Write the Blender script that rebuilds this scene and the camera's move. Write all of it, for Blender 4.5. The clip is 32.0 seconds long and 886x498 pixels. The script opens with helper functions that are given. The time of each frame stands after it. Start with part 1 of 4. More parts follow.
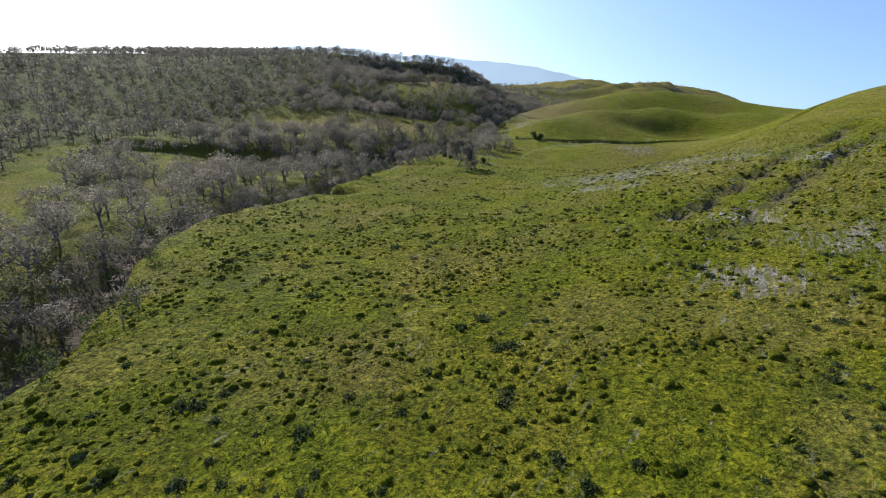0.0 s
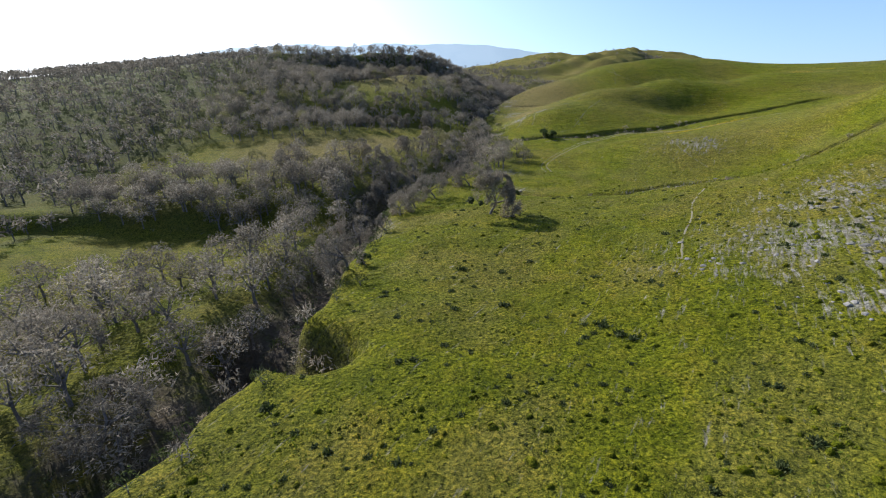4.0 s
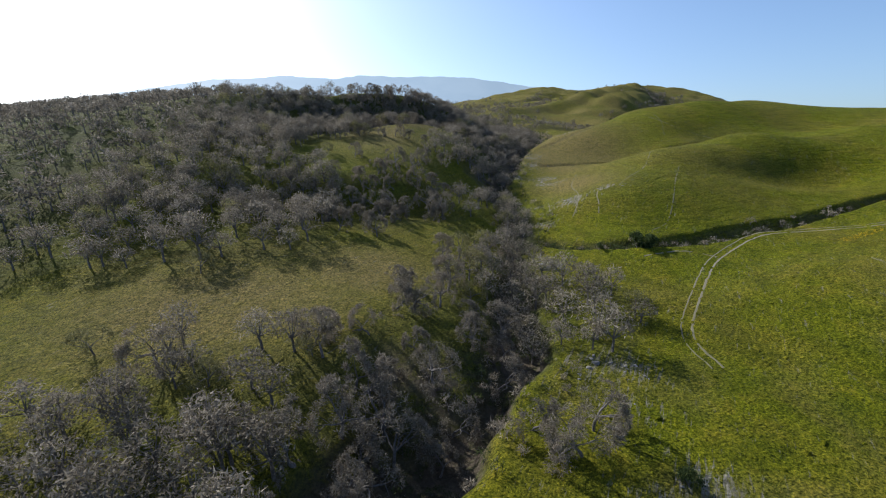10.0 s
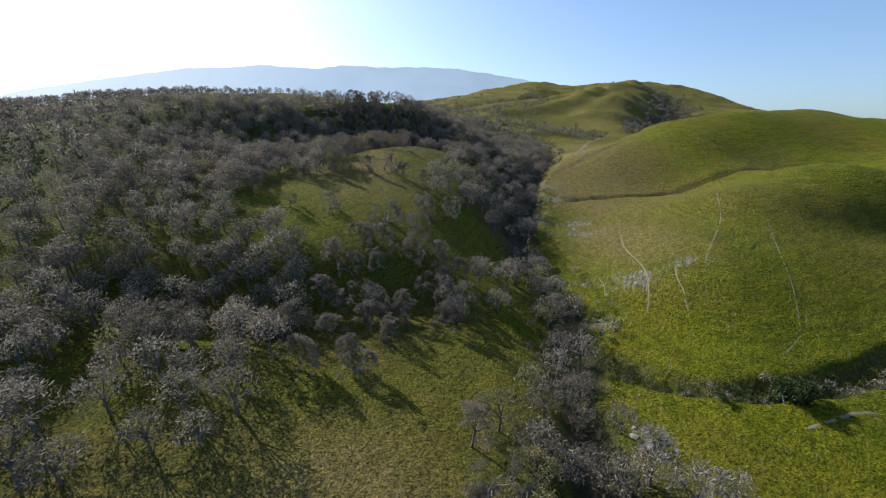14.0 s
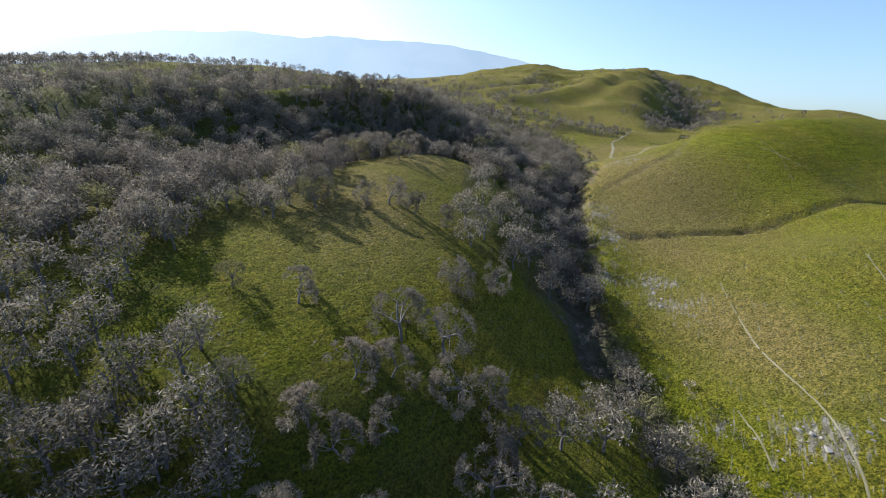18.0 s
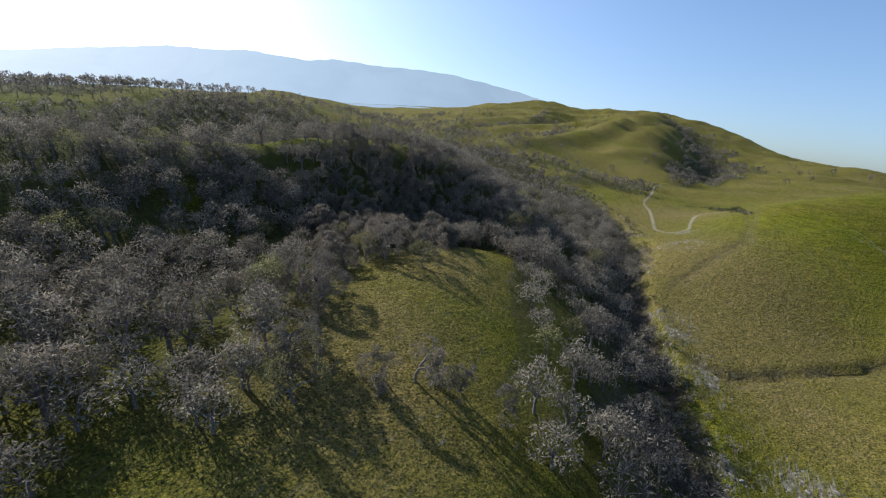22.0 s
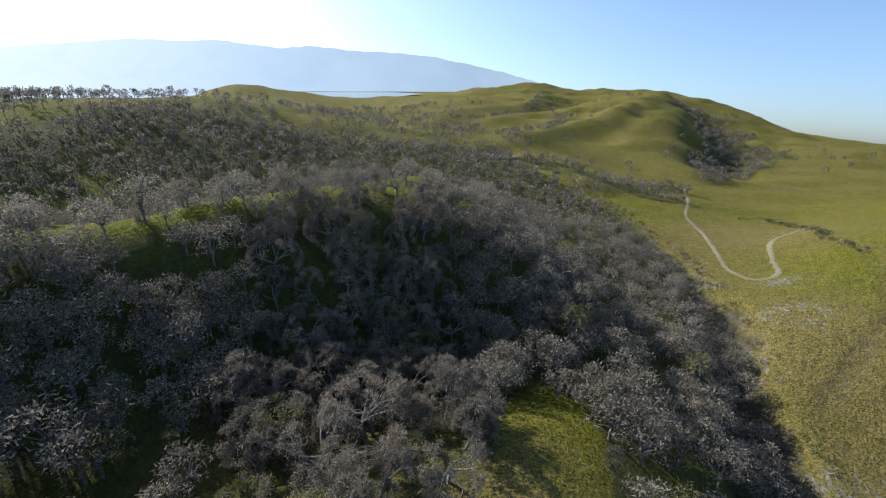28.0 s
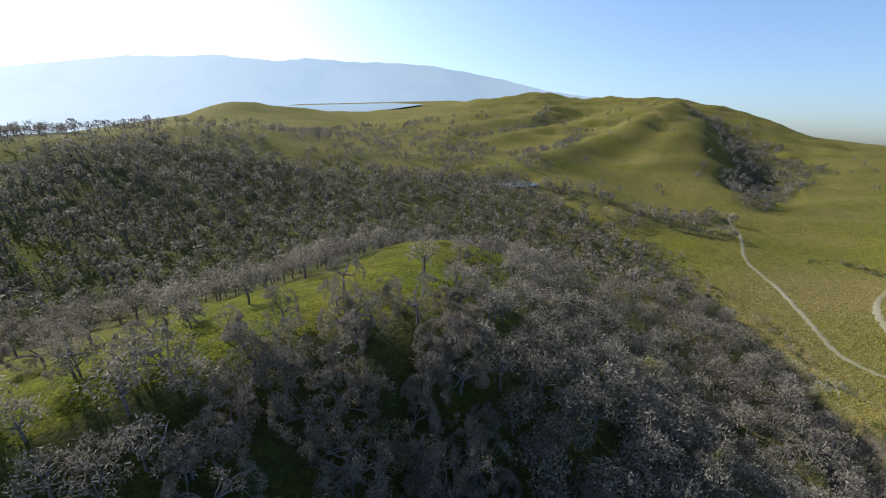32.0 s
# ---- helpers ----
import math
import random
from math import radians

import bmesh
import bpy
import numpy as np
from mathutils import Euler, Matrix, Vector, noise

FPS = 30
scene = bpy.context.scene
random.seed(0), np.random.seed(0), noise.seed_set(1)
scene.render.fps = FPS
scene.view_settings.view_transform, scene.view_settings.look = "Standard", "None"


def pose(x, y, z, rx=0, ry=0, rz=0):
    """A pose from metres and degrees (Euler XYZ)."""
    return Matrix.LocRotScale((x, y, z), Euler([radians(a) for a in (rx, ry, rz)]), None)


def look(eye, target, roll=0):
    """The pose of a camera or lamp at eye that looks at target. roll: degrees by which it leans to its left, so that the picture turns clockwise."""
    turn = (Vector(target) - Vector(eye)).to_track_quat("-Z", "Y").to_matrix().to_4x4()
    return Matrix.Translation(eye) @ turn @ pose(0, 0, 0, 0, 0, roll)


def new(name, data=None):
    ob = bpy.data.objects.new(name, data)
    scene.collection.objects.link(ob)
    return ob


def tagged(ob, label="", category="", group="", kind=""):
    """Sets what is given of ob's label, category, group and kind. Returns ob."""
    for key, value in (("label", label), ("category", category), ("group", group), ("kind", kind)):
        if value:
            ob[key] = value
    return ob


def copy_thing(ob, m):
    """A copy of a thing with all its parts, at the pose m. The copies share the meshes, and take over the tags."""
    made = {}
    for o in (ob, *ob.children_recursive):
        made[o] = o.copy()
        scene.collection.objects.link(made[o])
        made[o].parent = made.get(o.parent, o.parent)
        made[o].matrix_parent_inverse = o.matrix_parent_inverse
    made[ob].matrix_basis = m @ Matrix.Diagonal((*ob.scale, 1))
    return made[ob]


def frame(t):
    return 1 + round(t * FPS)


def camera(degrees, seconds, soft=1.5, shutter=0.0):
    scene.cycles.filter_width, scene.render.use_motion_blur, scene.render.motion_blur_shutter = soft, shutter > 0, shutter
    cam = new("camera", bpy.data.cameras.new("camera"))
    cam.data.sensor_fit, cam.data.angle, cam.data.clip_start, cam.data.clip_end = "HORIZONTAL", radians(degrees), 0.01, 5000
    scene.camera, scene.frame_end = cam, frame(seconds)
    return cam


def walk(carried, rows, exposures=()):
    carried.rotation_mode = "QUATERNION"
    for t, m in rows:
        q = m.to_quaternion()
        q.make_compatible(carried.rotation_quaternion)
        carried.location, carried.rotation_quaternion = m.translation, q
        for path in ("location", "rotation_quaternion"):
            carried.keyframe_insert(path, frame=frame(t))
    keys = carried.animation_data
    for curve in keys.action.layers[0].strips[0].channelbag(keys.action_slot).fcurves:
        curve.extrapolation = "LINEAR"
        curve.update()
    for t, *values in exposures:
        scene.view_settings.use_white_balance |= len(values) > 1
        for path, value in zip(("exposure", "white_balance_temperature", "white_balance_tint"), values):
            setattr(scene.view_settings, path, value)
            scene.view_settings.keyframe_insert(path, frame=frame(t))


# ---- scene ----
cam = camera(90.5, 32.0, 1.1)
# the plan is drawn in survey units of 0.65 m
SURVEY = 0.65
PATH = [
    (0, (3.523, 0.027, 32.427), (3.524, 1.913, 31.761), 2.6),
    (0.5, (0.309, 11.357, 33.339), (0.329, 13.241, 32.666), 3.6),
    (1, (-2.552, 22.287, 34.917), (-2.515, 24.167, 34.234), 4.2),
    (1.5, (-4.59, 32.998, 35.738), (-4.543, 34.874, 35.047), 3.8),
    (2, (-5.728, 42.627, 37.284), (-5.675, 44.5, 36.585), 3.0),
    (2.5, (-8.037, 54.295, 37.229), (-7.98, 56.167, 36.525), 1.6),
    (3, (-10.977, 65.254, 38.257), (-10.894, 67.121, 37.543), 0.5),
    (3.5, (-13.988, 75.877, 39.017), (-13.871, 77.741, 38.299), -1.1),
    (5.5, (-18.308, 111.363, 43.947), (-18.186, 113.216, 43.204), -9.0),
    (6, (-18.917, 124.329, 45.152), (-18.784, 126.175, 44.394), -9.4),
    (6.5, (-19.242, 136.255, 46.414), (-19.095, 138.096, 45.647), -9.1),
    (7, (-19.415, 149.164, 47.08), (-19.256, 151.008, 46.322), -8.3),
    (7.5, (-19.059, 161.887, 48.329), (-18.891, 163.772, 47.683), -5.9),
    (8, (-19.037, 173.75, 49.751), (-18.859, 175.636, 49.112), -5.2),
    (8.5, (-18.935, 184.851, 51.128), (-18.747, 186.747, 50.518), -4.5),
    (9, (-19.158, 195.564, 52.844), (-18.959, 197.459, 52.235), -3.8),
    (9.5, (-18.985, 206.294, 54.15), (-18.781, 208.187, 53.539), -3.4),
    (10, (-18.933, 216.401, 55.583), (-18.723, 218.294, 54.973), -3.1),
    (10.5, (-19.133, 227.244, 57.561), (-18.905, 229.132, 56.945), -4.3),
    (11, (-19.384, 237.749, 59.375), (-19.146, 239.635, 58.752), -4.7),
    (11.5, (-19.427, 248.081, 61.234), (-19.178, 249.963, 60.604), -5.4),
    (12, (-19.661, 257.527, 63.471), (-19.402, 259.407, 62.838), -5.2),
    (12.5, (-19.486, 267.088, 65.362), (-19.225, 268.966, 64.726), -4.4),
    (13, (-18.826, 276.542, 67.649), (-18.557, 278.416, 67.006), -3.9),
    (13.5, (-18.278, 285.673, 70.122), (-18.005, 287.545, 69.475), -3.3),
    (14, (-17.943, 294.5, 72.847), (-17.669, 296.371, 72.194), -2.7),
    (14.5, (-17.651, 303.014, 75.598), (-17.37, 304.881, 74.939), -2.2),
    (16.5, (-19.507, 344.946, 76.728), (-19.199, 346.799, 76.041), 0.2),
    (17, (-19.997, 354.833, 77.266), (-19.685, 356.672, 76.542), 0.8),
    (17.5, (-20.662, 364.212, 78.26), (-20.343, 366.044, 77.523), 1.2),
    (18, (-20.909, 373.25, 79.884), (-20.573, 375.076, 79.142), -0.0),
    (18.5, (-20.583, 381.662, 82.58), (-20.241, 383.524, 81.935), -0.0),
    (19, (-20.736, 390.05, 84.598), (-20.383, 391.919, 83.979), -0.3),
    (19.5, (-21.057, 398.073, 86.547), (-20.703, 399.94, 85.923), 0.2),
    (20, (-21.78, 406.348, 88.144), (-21.42, 408.211, 87.51), 0.8),
    (20.5, (-21.861, 415.298, 88.926), (-21.496, 417.16, 88.293), 1.5),
    (21, (-22.44, 423.57, 90.332), (-22.075, 425.433, 89.702), 2.0),
    (21.5, (-23.035, 431.555, 91.737), (-22.666, 433.416, 91.102), 2.5),
    (22, (-23.727, 439.332, 93.731), (-23.354, 441.19, 93.09), 2.9),
    (22.5, (-24.459, 446.646, 95.881), (-24.083, 448.498, 95.228), 2.6),
    (23, (-25.086, 453.574, 98.301), (-24.698, 455.42, 97.637), 1.4),
    (23.5, (-25.525, 460.98, 99.868), (-25.125, 462.818, 99.188), 0.3),
    (24, (-23.428, 468.194, 100.345), (-23.026, 470.031, 99.663), -0.6),
    (24.5, (-23.393, 474.371, 102.628), (-22.986, 476.203, 101.936), -0.9),
    (25, (-22.999, 480.555, 103.72), (-22.582, 482.381, 103.02), -0.6),
    (25.5, (-20.955, 486.638, 103.864), (-20.537, 488.464, 103.163), -0.2),
    (27.5, (-14.83, 518.595, 104.836), (-14.411, 520.417, 104.128), 0.4),
    (28, (-14.006, 526.614, 106.187), (-13.59, 528.437, 105.478), 0.4),
    (28.5, (-13.28, 534.347, 107.804), (-12.869, 536.168, 107.087), -0.0),
    (29, (-12.453, 542.371, 109.638), (-12.044, 544.191, 108.917), -0.2),
    (29.5, (-12.205, 550.211, 111.051), (-11.783, 552.028, 110.328), -1.8),
    (30, (-11.753, 557.67, 112.742), (-11.332, 559.493, 112.034), -1.9),
    (30.5, (-11.288, 564.861, 114.337), (-10.868, 566.692, 113.649), -1.6),
    (31, (-10.946, 571.754, 115.655), (-10.528, 573.589, 114.979), -1.6),
    (31.5, (-10.727, 578.476, 117.009), (-10.306, 580.311, 116.335), -1.3),
    (32, (-10.179, 584.966, 118.59), (-9.769, 586.801, 117.908), -1.0),
]
walk(cam, [(t, look(Vector(eye) * SURVEY, Vector(target) * SURVEY, roll)) for t, eye, target, roll in PATH], [(t, stops, 5750, 9) for t, stops in ((0.0, 0.68), (3.0, 0.70), (5.5, 0.74), (7.0, 0.75), (9.0, 0.42), (14.5, 0.47), (17.0, 0.77), (18.0, 0.82), (19.2, 0.47), (20.0, 0.42), (24.0, 0.52), (28.0, 0.66), (32.0, 0.58))])

# ---- light ----
SUN_AZ, SUN_EL = -38.0, 32.5
world = bpy.data.worlds.new("world")
scene.world = world
world.use_nodes = True
wn = world.node_tree
sky = wn.nodes.new("ShaderNodeTexSky")
sky.sky_type = "NISHITA"
sky.sun_disc = False
sky.sun_elevation = radians(SUN_EL)
sky.sun_rotation = radians(SUN_AZ)
sky.altitude = 200
sky.air_density, sky.dust_density, sky.ozone_density = 0.95, 2.2, 2.2
# hazy air: the sky's horizon lies a little below eye level
coords, lift = wn.nodes.new("ShaderNodeTexCoord"), wn.nodes.new("ShaderNodeVectorMath")
lift.inputs[1].default_value = (0, 0, 0.11)
wn.links.new(coords.outputs["Generated"], lift.inputs[0])
wn.links.new(lift.outputs[0], sky.inputs["Vector"])
wn.links.new(sky.outputs[0], wn.nodes["Background"].inputs[0])
wn.nodes["Background"].inputs[1].default_value = 0.13
sun = new("sun", bpy.data.lights.new("sun", "SUN"))
sun.data.energy, sun.data.angle, sun.data.color = 4.5, radians(0.55), (1.0, 0.93, 0.82)
sun_way = Vector((math.sin(radians(SUN_AZ)) * math.cos(radians(SUN_EL)), math.cos(radians(SUN_AZ)) * math.cos(radians(SUN_EL)), math.sin(radians(SUN_EL))))
sun.matrix_world = look(sun_way * 900, (0, 0, 0))

# ---- materials ----
def material(name, rough=0.9):
    m = bpy.data.materials.new(name)
    m.use_nodes = True
    t = m.node_tree
    b = t.nodes["Principled BSDF"]
    b.inputs["Roughness"].default_value = rough
    b.inputs["Specular IOR Level"].default_value = 0.2
    return m, t, b


def node(t, kind, **values):
    n = t.nodes.new(kind)
    for k, v in values.items():
        n.inputs[k.replace("_", " ")].default_value = v
    return n


def noise_tex(t, scale, detail=4.0, rough=0.6, distortion=0.0, space=None):
    n = node(t, "ShaderNodeTexNoise", Scale=scale, Detail=detail, Roughness=rough, Distortion=distortion)
    if space:
        t.links.new(space, n.inputs["Vector"])
    return n.outputs["Fac"]


def ramp(t, fac, stops):
    r = t.nodes.new("ShaderNodeValToRGB")
    el = r.color_ramp.elements
    while len(el) < len(stops):
        el.new(0.5)
    for e, (p, c) in zip(el, stops):
        e.position, e.color = p, (*c, 1)
    t.links.new(fac, r.inputs[0])
    return r.outputs[0]


def mix(t, fac, a, b, how="MIX"):
    m = t.nodes.new("ShaderNodeMix")
    m.data_type, m.blend_type = "RGBA", how
    for s, v in ((0, fac), (6, a), (7, b)):
        if isinstance(v, (int, float)):
            m.inputs[s].default_value = v
        elif isinstance(v, tuple):
            m.inputs[s].default_value = (*v, 1)
        else:
            t.links.new(v, m.inputs[s])
    return m.outputs[2]


def bump(t, b, height, strength, distance):
    n = node(t, "ShaderNodeBump", Strength=strength, Distance=distance)
    t.links.new(height, n.inputs["Height"])
    t.links.new(n.outputs[0], b.inputs["Normal"])
    return n


def attribute(t, name):
    n = t.nodes.new("ShaderNodeAttribute")
    n.attribute_name = name
    return n.outputs["Fac"]


def math_node(t, how, a, b):
    n = t.nodes.new("ShaderNodeMath")
    n.operation = how
    for s, v in ((0, a), (1, b)):
        if isinstance(v, (int, float)):
            n.inputs[s].default_value = v
        else:
            t.links.new(v, n.inputs[s])
    return n.outputs[0]


def grass_material():
    m, t, b = material("grassland", 0.95)
    b.inputs["Specular IOR Level"].default_value = 0.06
    pos = t.nodes.new("ShaderNodeNewGeometry").outputs["Position"]
    big = ramp(t, noise_tex(t, 0.026, 4, 0.6, 0.4, pos), [(0.3, (0.105, 0.120, 0.014)), (0.46, (0.128, 0.148, 0.012)), (0.58, (0.158, 0.146, 0.024)), (0.72, (0.182, 0.150, 0.052))])
    mid = ramp(t, noise_tex(t, 0.24, 5, 0.65, 0.3, pos), [(0.3, (0.068, 0.098, 0.003)), (0.5, (0.140, 0.162, 0.003)), (0.72, (0.195, 0.170, 0.022))])
    # hollow shade in the colour: fine and tussock darken where the bump sinks
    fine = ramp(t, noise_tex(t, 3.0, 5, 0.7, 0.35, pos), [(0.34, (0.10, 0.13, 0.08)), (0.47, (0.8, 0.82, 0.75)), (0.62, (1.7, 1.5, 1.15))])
    c = mix(t, 1.0, mix(t, 0.5, big, mid), (0.93, 0.91, 0.86), "MULTIPLY")
    # narrow cattle steps along the slopes
    squash = t.nodes.new("ShaderNodeVectorMath")
    squash.operation = "MULTIPLY"
    squash.inputs[1].default_value = (0.1, 0.1, 2.5)
    t.links.new(pos, squash.inputs[0])
    treads = noise_tex(t, 1.0, 3, 0.6, 0.3, squash.outputs[0])
    c = mix(t, 0.5, c, ramp(t, treads, [(0.36, (0.55, 0.6, 0.5)), (0.5, (1.0, 1.0, 1.0)), (0.64, (1.3, 1.22, 1.1))]), "MULTIPLY")
    # khaki colours dry turf and, as stand-in haze, dulls the far hills
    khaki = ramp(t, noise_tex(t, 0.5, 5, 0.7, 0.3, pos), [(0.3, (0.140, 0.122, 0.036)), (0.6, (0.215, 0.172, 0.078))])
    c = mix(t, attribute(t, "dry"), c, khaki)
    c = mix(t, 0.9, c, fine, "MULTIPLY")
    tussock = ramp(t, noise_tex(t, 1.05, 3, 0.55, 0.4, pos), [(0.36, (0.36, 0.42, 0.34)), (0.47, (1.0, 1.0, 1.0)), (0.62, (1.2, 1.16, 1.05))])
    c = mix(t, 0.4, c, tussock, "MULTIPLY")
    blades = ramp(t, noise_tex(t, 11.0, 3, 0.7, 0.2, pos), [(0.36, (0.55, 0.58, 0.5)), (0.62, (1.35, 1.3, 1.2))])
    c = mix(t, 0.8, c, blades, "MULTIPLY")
    # bare soil shows in streaks that run down the slope
    streak = t.nodes.new("ShaderNodeCombineXYZ")
    for slot, way in ((0, (0.16, 0.21, 0.0)), (1, (1.3, -0.98, 0.0)), (2, (0.0, 0.0, 0.5))):
        d = t.nodes.new("ShaderNodeVectorMath")
        d.operation = "DOT_PRODUCT"
        d.inputs[1].default_value = way
        t.links.new(pos, d.inputs[0])
        t.links.new(d.outputs["Value"], streak.inputs[slot])
    thin = attribute(t, "bare")
    dry = ramp(t, math_node(t, "ADD", noise_tex(t, 1.0, 6, 0.74, 0.4, streak.outputs[0]), math_node(t, "MULTIPLY", thin, 0.16)), [(0.6, (0, 0, 0)), (0.72, (1, 1, 1))])
    soil = ramp(t, noise_tex(t, 0.8, 6, 0.7, 0, pos), [(0.3, (0.10, 0.085, 0.06)), (0.5, (0.21, 0.19, 0.145)), (0.7, (0.40, 0.37, 0.32))])
    c = mix(t, dry, c, soil)
    # dark leaf litter; its colour also stands in for the creek floor's shade
    litter_and_shade = ramp(t, noise_tex(t, 0.9, 6, 0.7, 0, pos), [(0.3, (0.034, 0.034, 0.018)), (0.52, (0.075, 0.074, 0.034)), (0.75, (0.095, 0.115, 0.026))])
    c = mix(t, attribute(t, "wood"), c, litter_and_shade)
    rim = ramp(t, noise_tex(t, 0.5, 6, 0.7, 0.8, pos), [(0.3, (0.055, 0.045, 0.032)), (0.6, (0.15, 0.12, 0.085)), (0.8, (0.21, 0.17, 0.12))])
    bank = attribute(t, "bank")
    worn = math_node(t, "MULTIPLY", bank, ramp(t, noise_tex(t, 0.35, 5, 0.7, 0.6, pos), [(0.36, (0, 0, 0)), (0.5, (1, 1, 1))]))
    c = mix(t, worn, c, rim)
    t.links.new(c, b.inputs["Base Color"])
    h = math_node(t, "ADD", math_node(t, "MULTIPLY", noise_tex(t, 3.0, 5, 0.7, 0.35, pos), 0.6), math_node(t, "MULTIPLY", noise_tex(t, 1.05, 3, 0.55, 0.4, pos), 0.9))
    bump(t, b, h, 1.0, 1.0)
    return m


def bark_material(name, dark, light):
    m, t, b = material(name, 0.9)
    co = t.nodes.new("ShaderNodeTexCoord").outputs["Object"]
    c = ramp(t, noise_tex(t, 3.0, 6, 0.7, 0.4, co), [(0.3, dark), (0.7, light)])
    r = t.nodes.new("ShaderNodeObjectInfo").outputs["Random"]
    c = mix(t, 0.35, c, ramp(t, r, [(0.0, (0.55, 0.55, 0.55)), (1.0, (1.35, 1.3, 1.25))]), "MULTIPLY")
    t.links.new(c, b.inputs["Base Color"])
    bump(t, b, noise_tex(t, 9.0, 5, 0.7, 0.6, co), 0.6, 0.06)
    return m


def twig_material(name, dark, mid, light):
    m, t, b = material(name, 0.85)
    g = t.nodes.new("ShaderNodeNewGeometry").outputs["Random Per Island"]
    c = ramp(t, g, [(0.0, dark), (0.55, mid), (1.0, light)])
    r = t.nodes.new("ShaderNodeObjectInfo").outputs["Random"]
    c = mix(t, 0.5, c, ramp(t, r, [(0.0, (0.6, 0.6, 0.62)), (0.5, (1.0, 0.98, 0.95)), (1.0, (1.4, 1.3, 1.2))]), "MULTIPLY")
    tone = math_node(t, "ADD", attribute(t, "tone"), 1.0)
    c = mix(t, 1.0, c, tone, "MULTIPLY")
    t.links.new(c, b.inputs["Base Color"])
    # thin twigs and leaves let some light through
    glow = t.nodes.new("ShaderNodeBsdfTranslucent")
    both = node(t, "ShaderNodeMixShader", Fac=0.35)
    t.links.new(c, glow.inputs["Color"])
    t.links.new(b.outputs[0], both.inputs[1])
    t.links.new(glow.outputs[0], both.inputs[2])
    t.links.new(both.outputs[0], t.nodes["Material Output"].inputs[0])
    return m


GRASS = grass_material()
BARK = bark_material("oak_bark", (0.07, 0.06, 0.052), (0.25, 0.225, 0.205))
TWIG = twig_material("bare_twigs", (0.11, 0.094, 0.07), (0.22, 0.19, 0.145), (0.36, 0.315, 0.24))
BUD = twig_material("budding_twigs", (0.09, 0.086, 0.04), (0.19, 0.178, 0.075), (0.30, 0.275, 0.12))
LEAF = twig_material("evergreen_leaves", (0.03, 0.045, 0.014), (0.06, 0.085, 0.025), (0.115, 0.145, 0.045))
MISTLETOE = twig_material("mistletoe_leaves", (0.03, 0.035, 0.012), (0.06, 0.07, 0.025), (0.10, 0.11, 0.04))
HERB = twig_material("weed_leaves", (0.03, 0.042, 0.01), (0.06, 0.08, 0.018), (0.14, 0.15, 0.06))
ROCK, _t, _b = material("pale_rock", 0.9)
_c = ramp(_t, noise_tex(_t, 2.5, 6, 0.7), [(0.3, (0.10, 0.09, 0.075)), (0.55, (0.24, 0.22, 0.19)), (0.75, (0.36, 0.33, 0.29))])
_t.links.new(_c, _b.inputs["Base Color"])
bump(_t, _b, noise_tex(_t, 5.0, 6, 0.7), 0.8, 0.15)
DIRT, _t, _b = material("dry_dirt", 0.95)
_c = ramp(_t, noise_tex(_t, 0.9, 6, 0.75), [(0.32, (0.10, 0.10, 0.035)), (0.5, (0.17, 0.15, 0.085)), (0.72, (0.29, 0.255, 0.18))])
_t.links.new(_c, _b.inputs["Base Color"])
bump(_t, _b, noise_tex(_t, 3.0, 6, 0.7), 0.6, 0.1)
WATER, _t, _b = material("still_water", 0.06)
_b.inputs["Base Color"].default_value = (0.12, 0.15, 0.16, 1)
_b.inputs["Specular IOR Level"].default_value = 0.5
bump(_t, _b, noise_tex(_t, 0.8, 3, 0.5), 0.15, 0.1)
# glowing backdrop with haze put into its colour, whiter towards the sun
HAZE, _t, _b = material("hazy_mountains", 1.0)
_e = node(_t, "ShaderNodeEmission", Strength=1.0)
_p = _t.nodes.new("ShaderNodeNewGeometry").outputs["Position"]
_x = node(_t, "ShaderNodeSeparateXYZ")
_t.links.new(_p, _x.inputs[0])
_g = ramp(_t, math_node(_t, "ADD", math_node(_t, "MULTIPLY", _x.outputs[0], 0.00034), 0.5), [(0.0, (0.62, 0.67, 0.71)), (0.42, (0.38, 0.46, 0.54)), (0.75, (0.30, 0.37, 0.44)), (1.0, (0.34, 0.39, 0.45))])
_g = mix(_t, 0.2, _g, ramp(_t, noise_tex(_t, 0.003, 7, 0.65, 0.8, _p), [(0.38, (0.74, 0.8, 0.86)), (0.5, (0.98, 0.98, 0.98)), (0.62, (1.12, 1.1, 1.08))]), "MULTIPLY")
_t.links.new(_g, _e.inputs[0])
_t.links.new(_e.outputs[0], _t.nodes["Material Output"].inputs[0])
FLOWER = twig_material("yellow_flowers", (0.45, 0.30, 0.01), (0.6, 0.42, 0.02), (0.7, 0.52, 0.03))
TURF = twig_material("grass_blades", (0.06, 0.09, 0.004), (0.13, 0.155, 0.005), (0.23, 0.20, 0.03))

